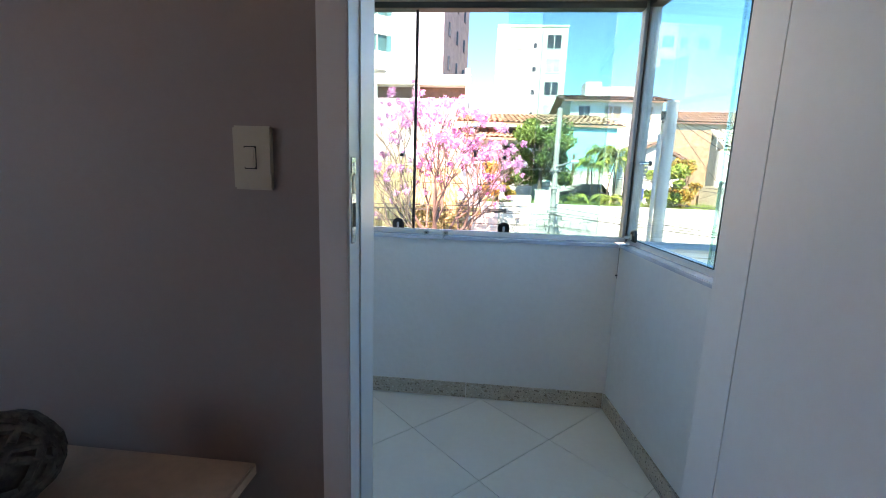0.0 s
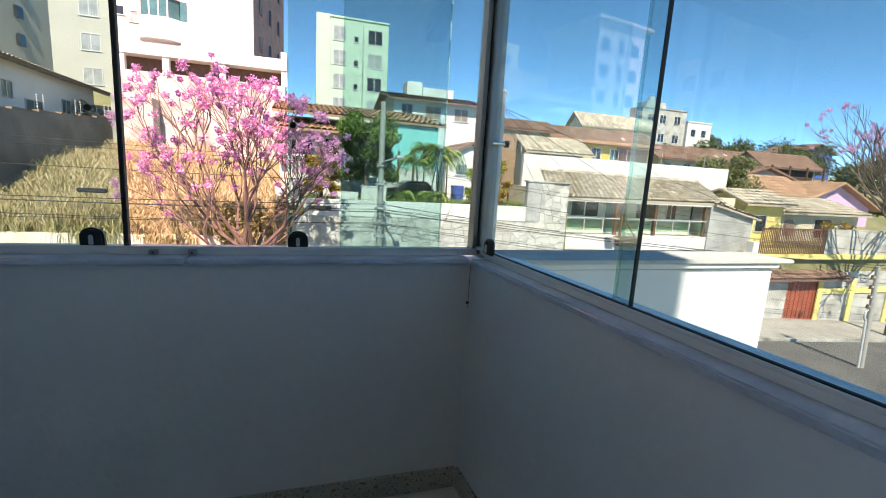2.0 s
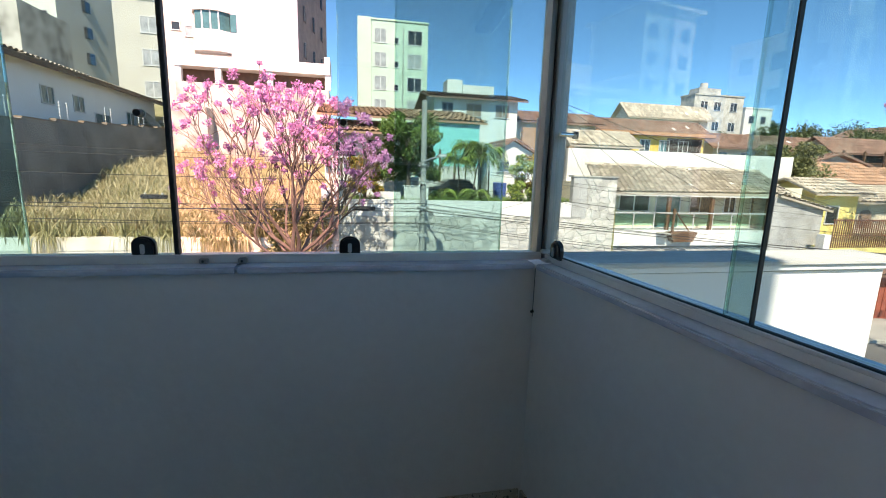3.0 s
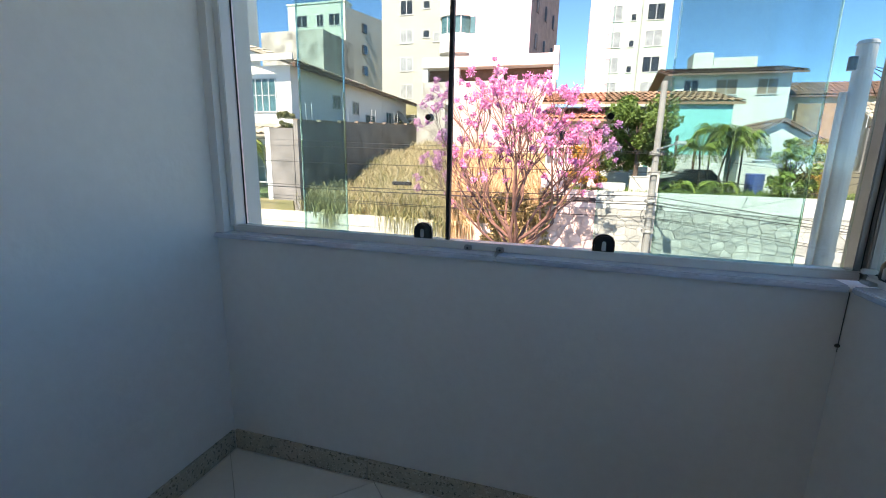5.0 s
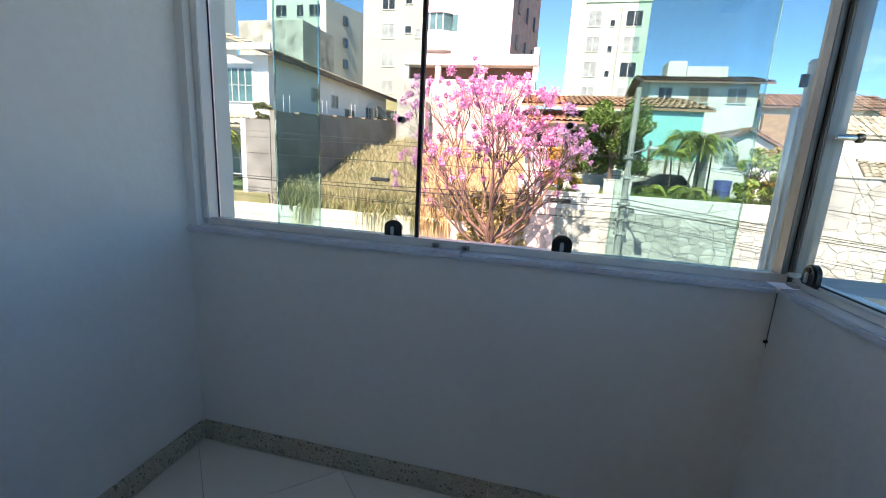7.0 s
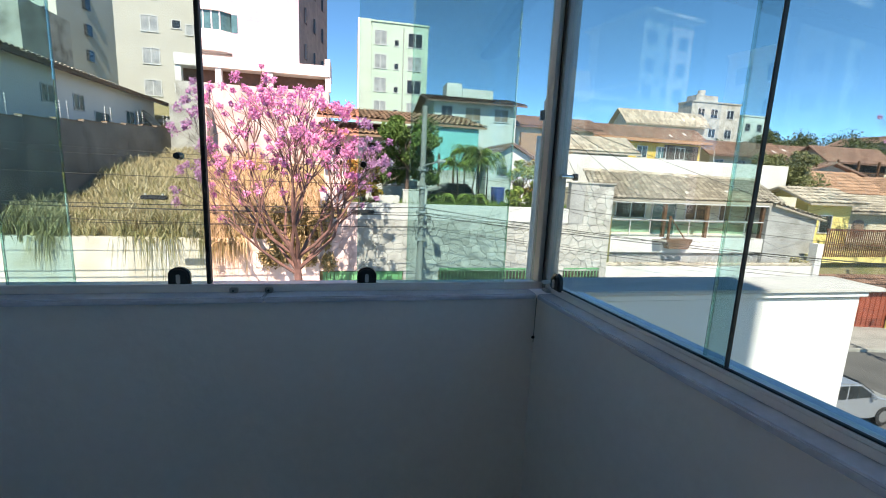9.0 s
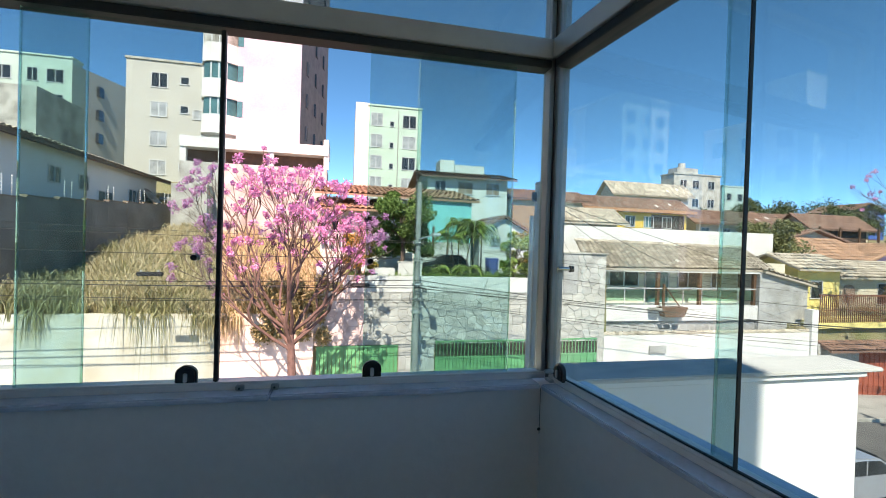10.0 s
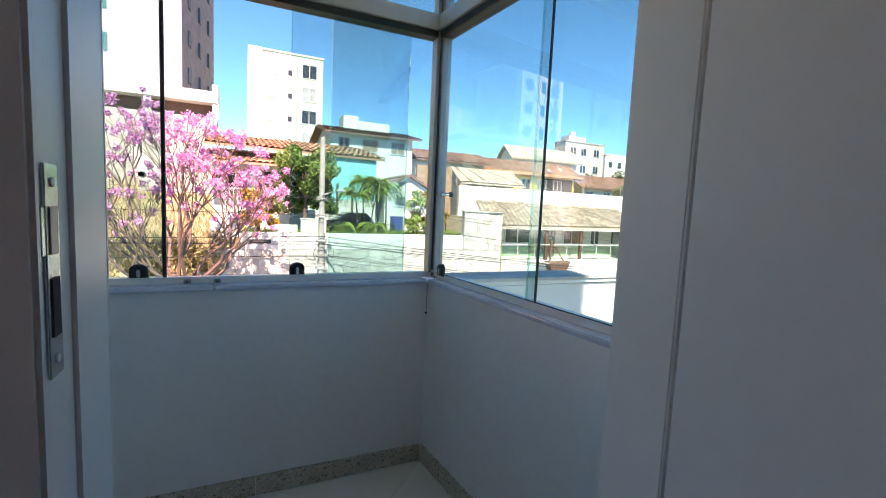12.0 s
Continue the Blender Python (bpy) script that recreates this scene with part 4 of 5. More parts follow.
part("annex_stair", B(-13.4, 33.5, 0, -11.0, 34.98, 5.4), PALECONC, wt)

bg = block("beige_tower", "pale beige five-storey apartment block", -22.9, -13.5, 48, 60, 0, 19.2, BEIGEW, cap=OLDCONC)
for r in range(4):
    z = 16.6 - r * 2.95
    window(bg, -20.6, -19.2, z, z + 1.4, 48, PALEWIN if r else DARKWIN, 2, bar=0.08)
    window(bg, -17.9, -17.2, z + 0.5, z + 1.2, 48, DARKWIN, 1, bar=0.08)
    if r:
        window(bg, -16.7, -14.2, z, z + 0.9, 48, TEALWIN if r == 2 else PALEWIN, 4, bar=0.08)
# Flat dark sheet on the facade in place of a shaded garage opening.
part("garage_shade_sheet", B(-20.5, 47.93, 5.0, -14.5, 47.995, 6.4), OPENSHADE, bg)
for x in (-18.9, -16.6):
    part("garage_column", B(x - 0.25, 47.8, 3, x + 0.25, 47.92, 6.4), WHITEWALL, bg)
part("balcony_wall", B(-19.5, 46.5, 2.0, -13.6, 46.8, 5.0), WHITEWALL, bg)

pt = block("mint_tower", "pale mint apartment block with square windows", -43.5, -34, 60, 62, 0, 22.6, MINT)
part("side_face", prism([(-34, 60, 0), (-29.0, 76, 0), (-34.5, 76, 0)], (0, 0, 22.0)), BEIGEW, pt)
for r in range(4):
    z = 19.6 - r * 3.0
    for u in (-42, -38.6, -36.6):
        window(pt, u, u + (1.7 if u != -38.6 else 1.0), z, z + 1.5, 60, DARKWIN, 2, bar=0.08)
    for t in (0.2, 0.5, 0.8):
        x, y = -34 + 5 * t, 60 + 16 * t
        part("side_window", B(x - 0.3, y, z - 0.4, x + 0.35, y + 2.0, z + 0.9), DARKWIN, pt)

# Tower added out of direct view to supply a reflection in the side panes.
nt = block("reflection_tower", "unseen white apartment block added for its reflection in the side window", -47.5, -39.5, 39, 48, -2, 20.2, BOXWHITE)
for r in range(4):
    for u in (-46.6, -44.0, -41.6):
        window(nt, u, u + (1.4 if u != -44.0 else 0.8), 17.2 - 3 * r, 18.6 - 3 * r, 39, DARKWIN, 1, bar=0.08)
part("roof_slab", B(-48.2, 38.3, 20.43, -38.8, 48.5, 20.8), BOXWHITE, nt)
st = block("street_tower", "white apartment block with a rooftop water tank house", -49, -40.5, 19.5, 29, -4, 13.6, BOXWHITE)
part("tank_house", B(-44.5, 20.5, 13.83, -41.2, 25, 17.2), BOXWHITE, st)
for r in range(4):
    for u in (-48.0, -45.2, -42.6):
        window(st, u, u + 1.2, 10.9 - 3 * r, 12.3 - 3 * r, 19.5, DARKWIN, 1, bar=0.08)
    for u in (21.0, 24.0, 26.8):
        window(st, u, u + 1.2, 10.9 - 3 * r, 12.3 - 3 * r, -40.5, DARKWIN, 1, "x", bar=0.08)

# ---- house and wall beside the vacant lot ----
lh = thing("lot_house", "white two-storey house beside the vacant lot", "house", (-20, 28, 0))
part("wall", B(-27, 20.2, -2, -15.9, 37.5, 6.0), BOXWHITE, lh)
tile_roof(lh, (-15.1, 19.5, 6.0), (-15.1, 38.0, 5.8), (-20.5, 38.0, 7.4), (-20.5, 19.5, 7.6), PALETILE)
part("eave_board", B(-15.2, 19.4, 5.75, -15.02, 38.0, 5.97), TIMBER, lh)
part("eave_board", B(-27, 19.4, 6.1, -15.21, 19.5, 6.42), WHITEWALL, lh)
window(lh, -18.6, -16.9, 3.6, 5.3, 20.2, TEALWIN, 4, rows=2)
for u0, u1, z0, z1 in ((24.6, 25.5, 4.2, 5.0), (27.2, 28.1, 4.1, 4.9), (29.2, 30.8, 2.9, 4.2), (33.0, 34.0, 3.8, 4.7), (35.0, 36.2, 3.8, 4.7)):
    window(lh, u0, u1, z0, z1, -15.9, TEALWIN, 2, "x")
part("roof_block", B(-26, 31, 6.5, -20.3, 36, 10.8), OLDCONC, lh, "stained bare concrete rooftop block")
tile_roof(lh, (-21.0, 18.9, 2.3), (-16.45, 18.9, 2.3), (-16.45, 20.15, 2.9), (-21.0, 20.15, 2.95), PALETILE)
window(lh, -20.4, -19.5, -0.6, 1.5, 20.2, TEALWIN, 2, rows=2)
window(lh, -18.9, -17.9, -0.6, 1.7, 20.2, TEALWIN, 2, rows=2)
grl = part("front_railing", B(-21.0, 18.42, -0.24, -16.35, 18.47, -0.18), GALV, lh, "green glass railing on the wall")
for k in range(4):
    part("glass_panel", B(-20.95 + 1.15 * k, 18.44, -1.55, -19.85 + 1.15 * k, 18.45, -0.26), GREENGLASS, grl)
cw = thing("wall_lot", "dark weathered concrete block wall stepping up the lot", "boundary wall", (-15.4, 28, -2), kind="structure")
for k in range(9):
    y = 18.35 + k * 2.2
    part("wall_bay", B(-14.6, y, -3, -14.35, y + 2.19, 2.98 + 0.125 * k), CONC, cw)
    part("wall_cap", B(-14.63, y, 2.983 + 0.125 * k, -14.32, y + 2.19, 3.04 + 0.125 * k), BRICK, cw, "worn brick coping")
part("front_bay", B(-16.0, 18.31, -3, -14.61, 18.5, 2.58), CONC, cw)
part("gate_pier", B(-16.3, 18.3, -3, -16.01, 18.7, 2.62), BOXWHITE, cw, "white rendered gate pier")
for k in range(5):
    y = 19.5 + k * 4
    for x in (-14.52, -14.42):
        z = 3.0 + 0.057 * (y - 18.35)
        fp = part("fence_post", T((x, y + 4 * (x + 14.5), z), (x, y + 4 * (x + 14.5), z + 0.85), 0.014, n=5), GALV, cw)
        for q in range(5):
            part("insulator", T((x, y + 4 * (x + 14.5), z + 0.16 + 0.15 * q), (x, y + 4 * (x + 14.5), z + 0.21 + 0.15 * q), 0.035, n=6), BOXWHITE, fp)
setting("wall_lot_back", B(-15.3, 36.5, -1, -10.0, 36.8, 4.6), GREYW, "grey rendered wall at the back of the lot", "wall")
dish = thing("satellite_dish", "grey satellite dish on the lot house", "satellite dish", (-15.2, 34.5, 4.2))
bm = bmesh.new()
bmesh.ops.create_uvsphere(bm, u_segments=16, v_segments=8, radius=0.9, matrix=Matrix.Translation((-14.9, 34.5, 4.3)) @ Matrix.Rotation(0.9, 4, "Y") @ Matrix.Diagonal((1, 1, 0.28, 1)))
bmesh.ops.delete(bm, geom=[v for v in bm.verts if (v.co - Vector((-14.9, 34.5, 4.3))).dot(Vector((0.78, 0, 0.62))) > 0.08], context="VERTS")
part("dish", bm, OLDCONC, dish, smooth=True)
part("arm", T((-15.9, 34.5, 4.0), (-14.9, 34.5, 4.2), 0.04), GALV, dish)

# ---- houses up the hill ----
HILL = (("hill_house_ochre", "ochre house with a wide red-brown tile roof", 23, 36, 40, 44, 0, 6.0, 1.3, OCHRE, BROWNTILE, "x", 5),
        ("hill_house_brown", "low house with a brown tile roof", 14, 22, 38, 42, 0, 6.3, 0.9, CREAM, BROWNTILE, "x", 3),
        ("hill_house_pale", "low shed house with a pale clay tile roof", 15.8, 20.6, 30, 33, 0, 3.9, 0.9, BEIGEW, PALETILE, "x", 3),
        ("hill_house_white", "white two-storey house with a pale tile roof", 37.5, 50.3, 56, 59.5, 0, 10.2, 1.6, WHITEWALL, PALETILE, "x", 7),
        ("hill_house_long", "cream house with a low tile roof", 40, 57, 43, 47.5, 0, 5.3, 1.4, CREAM, BROWNTILE, "x", 5),
        ("hill_house_grey", "grey gabled house on the hillside", 41.5, 50, 34, 39, 0, 2.9, 1.2, GREYW, BROWNTILE, "y", 0),
        ("hill_house_porch", "hillside house with a deep porch under a red-brown roof", 54.5, 64, 41, 45, 0, 5.2, 1.5, CREAM, BROWNTILE, "x", 4),
        ("hill_house_dark", "house with a dark tile roof among trees", 64, 78, 58, 66, 0, 7.4, 1.4, CREAM, BROWNTILE, "x", 4),
        ("hill_house_blue", "blue gabled house on the skyline", 97, 106, 66, 74, 0, 10.6, 1.7, BLUEP, BROWNTILE, "y", 3),
        ("hill_house_far", "small white house on the skyline", 70, 77, 80, 88, 0, 12.0, 1.0, WHITEWALL, BROWNTILE, "x", 3))
for nm, lab, x0, x1, y0, y1, zb, ze, rise, wall, roof, rid, nw in HILL:
    h = house(nm, lab, x0, x1, y0, y1, zb, ze, rise, wall, roof, 0.7, rid)
    if nm == "hill_house_porch":
        # The porch's depth of shade is a dark sheet on the wall.
        part("porch_shade_sheet", B(x0 + 0.4, y0 - 0.03, 2.9, x1 - 0.4, y0 - 0.005, 4.9), OPENSHADE, h)
        rail = part("porch_rail", B(x0, y0 - 1.2, 3.7, x1, y0 - 1.14, 3.8), TIMBER, h)
        for k in range(20):
            part("baluster", B(x0 + 0.48 * k, y0 - 1.19, 2.8, x0 + 0.06 + 0.48 * k, y0 - 1.15, 3.7), TIMBER, rail)
        part("porch_floor", B(x0, y0 - 1.25, 0, x1, y0 - 0.01, 2.8), OLDCONC, h)
        for k in range(4):
            part("porch_post", B(x0 + 0.1 + 3.1 * k, y0 - 1.2, 2.8, x0 + 0.3 + 3.1 * k, y0 - 1.0, 5.1), TIMBER, h)
        nw = 0
    if nm == "hill_house_ochre":
        part("fascia", B(x0 - 0.7, y0 - 0.78, ze - 0.35, x1 + 0.7, y0 - 0.71, ze - 0.02), REDTILE, h, "red painted eave board")
        # Dark sheet painted over the wall as the carport's shade.
        part("carport_shade_sheet", B(31.5, y0 - 0.03, 2.0, x1 - 0.3, y0 - 0.005, ze - 0.5), OPENSHADE, h)
    for k in range(nw):
        u = x0 + 0.8 + (x1 - x0 - 1.6) * k / max(1, nw)
        window(h, u, u + 1.1, ze - 1.9, ze - 0.8, y0, DARKWIN if k % 3 else TEALWIN, 2)
ga = block("grey_hill_block", "weathered pale grey apartment block on the hill", 51, 60, 60, 63, 0, 14.2, PALECONC, cap=OLDCONC)
for r in range(3):
    for u in (52.2, 54.6, 57.6):
        window(ga, u, u + 1.2, 12 - 3 * r, 13.3 - 3 * r, 60, DARKWIN, 2)
part("rooftop", B(52, 60.5, 14.25, 56, 62.6, 15.4), PALECONC, ga)
part("water_tank", T((53.4, 61.2, 15.4), (53.4, 61.2, 16.2), 0.55, 0.55, 14), PALECONC, ga)
gb2 = block("white_hill_block", "small white apartment block on the hill", 64.5, 70, 64, 67, 0, 13.4, WHITEWALL)
for u in (65.4, 67.8):
    window(gb2, u, u + 1.0, 11, 12.2, 64, DARKWIN, 1)

# ---- plants ----
rng = np.random.default_rng(7)


def leaf_cloud(name, centres, per, size, mat, parent, flat=1.0, long=1.0):
    """Many small leaves scattered in clumps; centres are rows of x, y, z, radius."""
    c = np.repeat(np.asarray(centres, float), per, axis=0)
    n = len(c)
    d = rng.normal(size=(n, 3))
    d /= np.linalg.norm(d, axis=1)[:, None]
    r = c[:, 3:4] * rng.random((n, 1)) ** 0.45
    p = c[:, :3] + d * r * np.array([1, 1, flat])
    u = rng.normal(size=(n, 3))
    u /= np.linalg.norm(u, axis=1)[:, None]
    w = np.cross(u, rng.normal(size=(n, 3)))
    w /= np.linalg.norm(w, axis=1)[:, None]
    s = size * rng.uniform(0.6, 1.3, (n, 1))
    k = np.cross(u, w) * s * 0.25
    v = np.stack([p - u * s * long, p - w * s * 0.55 + k, p + u * s * long, p + w * s * 0.55 + k], axis=1).reshape(-1, 3)
    f = [(4 * i, 4 * i + 1, 4 * i + 2, 4 * i + 3) for i in range(n)]
    return raw(name, v.tolist(), f, mat, parent)


def grow(bm, tips, p, d, length, r, level, rnd, spread=0.55, lift=0.12, kids=(2, 3)):
    """A branch with a bend, that forks until it is a twig."""
    q = p + d * length * 0.5
    d2 = (d + Vector((rnd.gauss(0, 0.14), rnd.gauss(0, 0.14), rnd.gauss(lift, 0.1)))).normalized()
    e = q + d2 * length * 0.5
    tube(bm, p, q, r, r * 0.86, 6 if r > 0.03 else 4, False)
    tube(bm, q, e, r * 0.86, r * 0.7, 6 if r > 0.03 else 4, False)
    if level == 0:
        tips.append((*e, 0.2))
        return
    if level <= 2:
        tips.append((*q, 0.1))
    for _ in range(rnd.randint(*kids)):
        side = Vector((rnd.gauss(0, 1), rnd.gauss(0, 1), rnd.gauss(0, 0.5)))
        nd = (d2 + side.normalized() * rnd.uniform(0.5, 1.2) * spread + Vector((0, 0, lift))).normalized()
        grow(bm, tips, e, nd, length * rnd.uniform(0.66, 0.9), r * 0.62, level - 1, rnd, spread, lift, kids)


def blossom_tree(base, fork_z, half, top_z, seed, label, thick=0.95, shift=0.0):
    """Short trunk, a vase of long bare limbs, blossom in clumps towards the twig ends; half: the crown's half width."""
    rnd = random.Random(seed)
    t = thing("blossom_tree", label, "tree", base)
    limbs, tips = bmesh.new(), []
    fork = Vector((base[0] - 0.05, base[1], fork_z))
    for k in range(11):
        a = 2 * math.pi * k / 11 + rnd.uniform(-0.25, 0.25)
        w = rnd.uniform(0.35, 1.2)
        d = Vector((math.cos(a) * w, math.sin(a) * w * 0.7, rnd.uniform(0.6, 1.1))).normalized()
        grow(limbs, tips, fork - Vector((0, 0, rnd.uniform(-0.3, 0.6))), d, rnd.uniform(1.3, 1.75), 0.056, 4, rnd, 0.55, 0.10)
    tops = [x for x in tips if x[3] > 0.15]
    sx = half / sorted(abs(x[0] - fork.x) for x in tops)[int(len(tops) * 0.985)]
    sz = (top_z - fork_z) / sorted(x[2] - fork_z for x in tops)[int(len(tops) * 0.99)]
    fit = Matrix.Translation(fork) @ Matrix(((sx, 0, shift, 0), (0, sx * 0.8, 0, 0), (0, 0, sz, 0), (0, 0, 0, 1))) @ Matrix.Translation(-fork)
    bmesh.ops.transform(limbs, matrix=fit, verts=limbs.verts[:])
    b = Vector(base)
    mid = b.lerp(fork, 0.5) + Vector((0.08, 0, 0))
    tube(limbs, b, mid, 0.19, 0.16, 10, False)
    tube(limbs, mid, fork + Vector((0, 0, 0.1)), 0.16, 0.13, 10, False)
    part("trunk", limbs, BARK, t, "grey brown trunk and bare branches")
    keep = []
    for x, y, z, r in tips:
        p = fit @ Vector((x, y, z))
        h = (p.z - fork_z) / (top_z - fork_z)
        if rnd.random() < (0.06 + 0.94 * max(0, h) ** 1.2) * thick * (1 if r > 0.15 else 0.35):
            keep.append((*p, rnd.uniform(0.09, 0.22)))
    leaf_cloud("crown", keep, 46, 0.058, PETAL, t)
    return t


blossom_tree((-2.75, 15.6, -5.46), -2.1, 4.25, 4.5, 3, "pink blossoming tree with bare grey branches on the pavement", 0.92, -0.20)
blossom_tree((33.6, 15.0, -6.8), -0.6, 7.2, 6.8, 11, "nearly bare street tree with a few pink flowers", 0.2, -0.25)


def leafy_tree(base, height, rad, seed, label, mat=LEAF, leaf=0.11, per=260, clumps=16, flat=0.8, mid=0.66):
    rnd = random.Random(seed)
    t = thing("tree", label, "tree", base)
    bm, tips = bmesh.new(), []
    b = Vector(base)
    top = b + Vector((rnd.uniform(-0.1, 0.1), 0, height * 0.45))
    tube(bm, b, top, 0.05 + height * 0.018, 0.04 + height * 0.01, 8, False)
    for k in range(5):
        a = 2 * math.pi * k / 5
        grow(bm, tips, top - Vector((0, 0, 0.2)), Vector((math.cos(a) * 0.7, math.sin(a) * 0.7, 0.8)).normalized(), rad * 0.42, 0.03 + height * 0.004, 2, rnd)
    part("trunk", bm, BARK, t)
    cs = []
    for k in range(clumps):
        a, e = rnd.uniform(0, 6.28), rnd.uniform(-0.7, 1.0)
        q = rad * rnd.uniform(0.35, 0.85)
        cs.append((base[0] + math.cos(a) * q, base[1] + math.sin(a) * q, base[2] + height * mid + e * height * (0.93 - mid), rad * rnd.uniform(0.22, 0.45)))
    leaf_cloud("crown", cs, per, leaf, mat, t, flat)
    return t


leafy_tree((2.0, 20.8, -0.25), 4.6, 1.7, 5, "dense green garden tree beside the pole", LEAF, 0.10, 330, 38, mid=0.55)
leafy_tree((-0.2, 20.2, -0.25), 2.4, 1.0, 6, "yellow and rust leaved garden shrub", LEAFRED, 0.09, 180, 16, mid=0.5)
leafy_tree((7.7, 19.6, -0.3), 2.9, 1.0, 8, "spiky green garden shrub", LEAFPALM, 0.14, 120, 14, mid=0.5)
leafy_tree((8.7, 20.3, -0.3), 2.6, 1.1, 9, "bushy yellow-green garden shrub", LEAFRED, 0.10, 140, 12, mid=0.5)
leafy_tree((32.0, 26.6, -1.2), 5.5, 2.2, 10, "olive green bushy tree behind the veranda house", LEAFOLIVE, 0.12, 260, 34, mid=0.6)
leafy_tree((-15.3, 18.75, 1.4), 2.1, 0.6, 12, "small dry shrub behind the front wall", LEAFOLIVE, 0.06, 110, 12, mid=0.72)
for k, (x, y, z, h, r) in enumerate(((60, 54, 4, 8, 3.6), (68, 56, 4, 9, 4), (74, 52, 4, 7, 4), (82, 56, 4, 9, 4.5), (58, 62, 5, 9, 3), (90, 60, 4, 10, 5),
                                     (29, 62, 6, 6, 3), (33, 64, 6, 6, 3), (76, 72, 5, 11, 5), (86, 74, 5, 11, 5), (100, 76, 5, 12, 6), (66, 36, 2.5, 6, 3.4), (80, 44, 4, 7, 4), (90, 48, 4, 8, 4.5), (70, 30, 0.5, 6, 3.2), (82, 34, 1, 7, 4), (100, 50, 4, 9, 5), (62, 34, -1, 5.5, 3))):
    leafy_tree((x, y, z - 2.3), h * 0.93, r, 40 + k, "dark green hillside tree", LEAFDARK, 0.22, 130, 16)


def palm(base, height, seed):
    rnd = random.Random(seed)
    t = thing("palm", "slender green garden palm with arching fronds", "palm", base, "garden palms")
    b = Vector(base)
    lean = Vector((rnd.uniform(-0.35, 0.35), rnd.uniform(-0.2, 0.2), 0))
    ringp = [b + lean * (k / 6) ** 2 + Vector((0, 0, height * k / 6)) for k in range(7)]
    bm = bmesh.new()
    for k in range(6):
        tube(bm, ringp[k], ringp[k + 1], 0.048 - 0.003 * k, 0.045 - 0.003 * k, 8, False)
    part("trunk", bm, BARK, t)
    verts, faces = [], []
    top = ringp[-1]
    for k in range(19):
        a = 2 * math.pi * k / 19 + rnd.uniform(-0.2, 0.2)
        up = rnd.uniform(0.5, 1.9)
        L = rnd.uniform(1.0, 1.55)
        h = Vector((math.cos(a), math.sin(a), 0))
        side = Vector((-math.sin(a), math.cos(a), 0))
        rach = [top + h * L * s * (0.9 - 0.15 * s) + Vector((0, 0, L * (up * s - (up + 0.45) * s * s))) for s in [i / 14 for i in range(15)]]
        for i in range(2, 15):
            s = i / 14
            ll = 0.34 * math.sin(math.pi * min(1, 0.18 + 0.8 * s)) + 0.05
            for sg in (-1, 1):
                p = rach[i]
                tip = p + side * sg * ll + h * ll * 0.5 + Vector((0, 0, -ll * rnd.uniform(0.3, 0.7)))
                m = p.lerp(tip, 0.45) + Vector((0, 0, 0.03))
                o = h * 0.034
                n = len(verts)
                verts += [p - o, m - o * 1.3, tip, m + o * 1.3, p + o]
                faces.append((n, n + 1, n + 2, n + 3, n + 4))
        for i in range(14):
            n = len(verts)
            verts += [rach[i] - side * 0.015, rach[i] + side * 0.015, rach[i + 1] + side * 0.012, rach[i + 1] - side * 0.012]
            faces.append((n, n + 1, n + 2, n + 3))
    raw("fronds", verts, faces, LEAFPALM, t)


for k, (x, y, h) in enumerate(((4.9, 21.6, 2.1), (5.3, 22.0, 2.9), (5.6, 21.5, 2.4), (6.1, 21.8, 2.8), (6.7, 22.2, 2.5), (5.7, 21.2, 0.35), (4.2, 21.4, 0.25))):
    palm((x, y, -0.25), h, 60 + k)
palm((-18.3, 18.9, -1.0), 2.5, 70)

for pot, x, z in POTS:
    leaf_cloud("crown", [(x + 0.25 * math.cos(k * 1.7), 18.8 + 0.25 * math.sin(k * 1.7), z + 1.45 + 0.09 * k, 0.26) for k in range(6)], 60, 0.08, LEAFRED, pot)

shrub = thing("hanging_shrub", "dry olive undergrowth spilling over the wall top", "shrub", (-3.0, 18.4, -1.6))
hr = random.Random(31)
twigs, cs = bmesh.new(), []
for k in range(26):
    x = hr.uniform(-4.4, -1.7)
    z = hr.uniform(-2.7, -0.3)
    tube(twigs, Vector((x * 0.6 - 1.2, 18.4, -1.7)), Vector((x, 17.8, z)), 0.02, 0.008, 4, False)
    cs.append((x, 17.85, z, hr.uniform(0.22, 0.42)))
part("twigs", twigs, BARK, shrub)
leaf_cloud("foliage", cs, 110, 0.09, DRYGRASS, shrub, 1.2, 1.8)

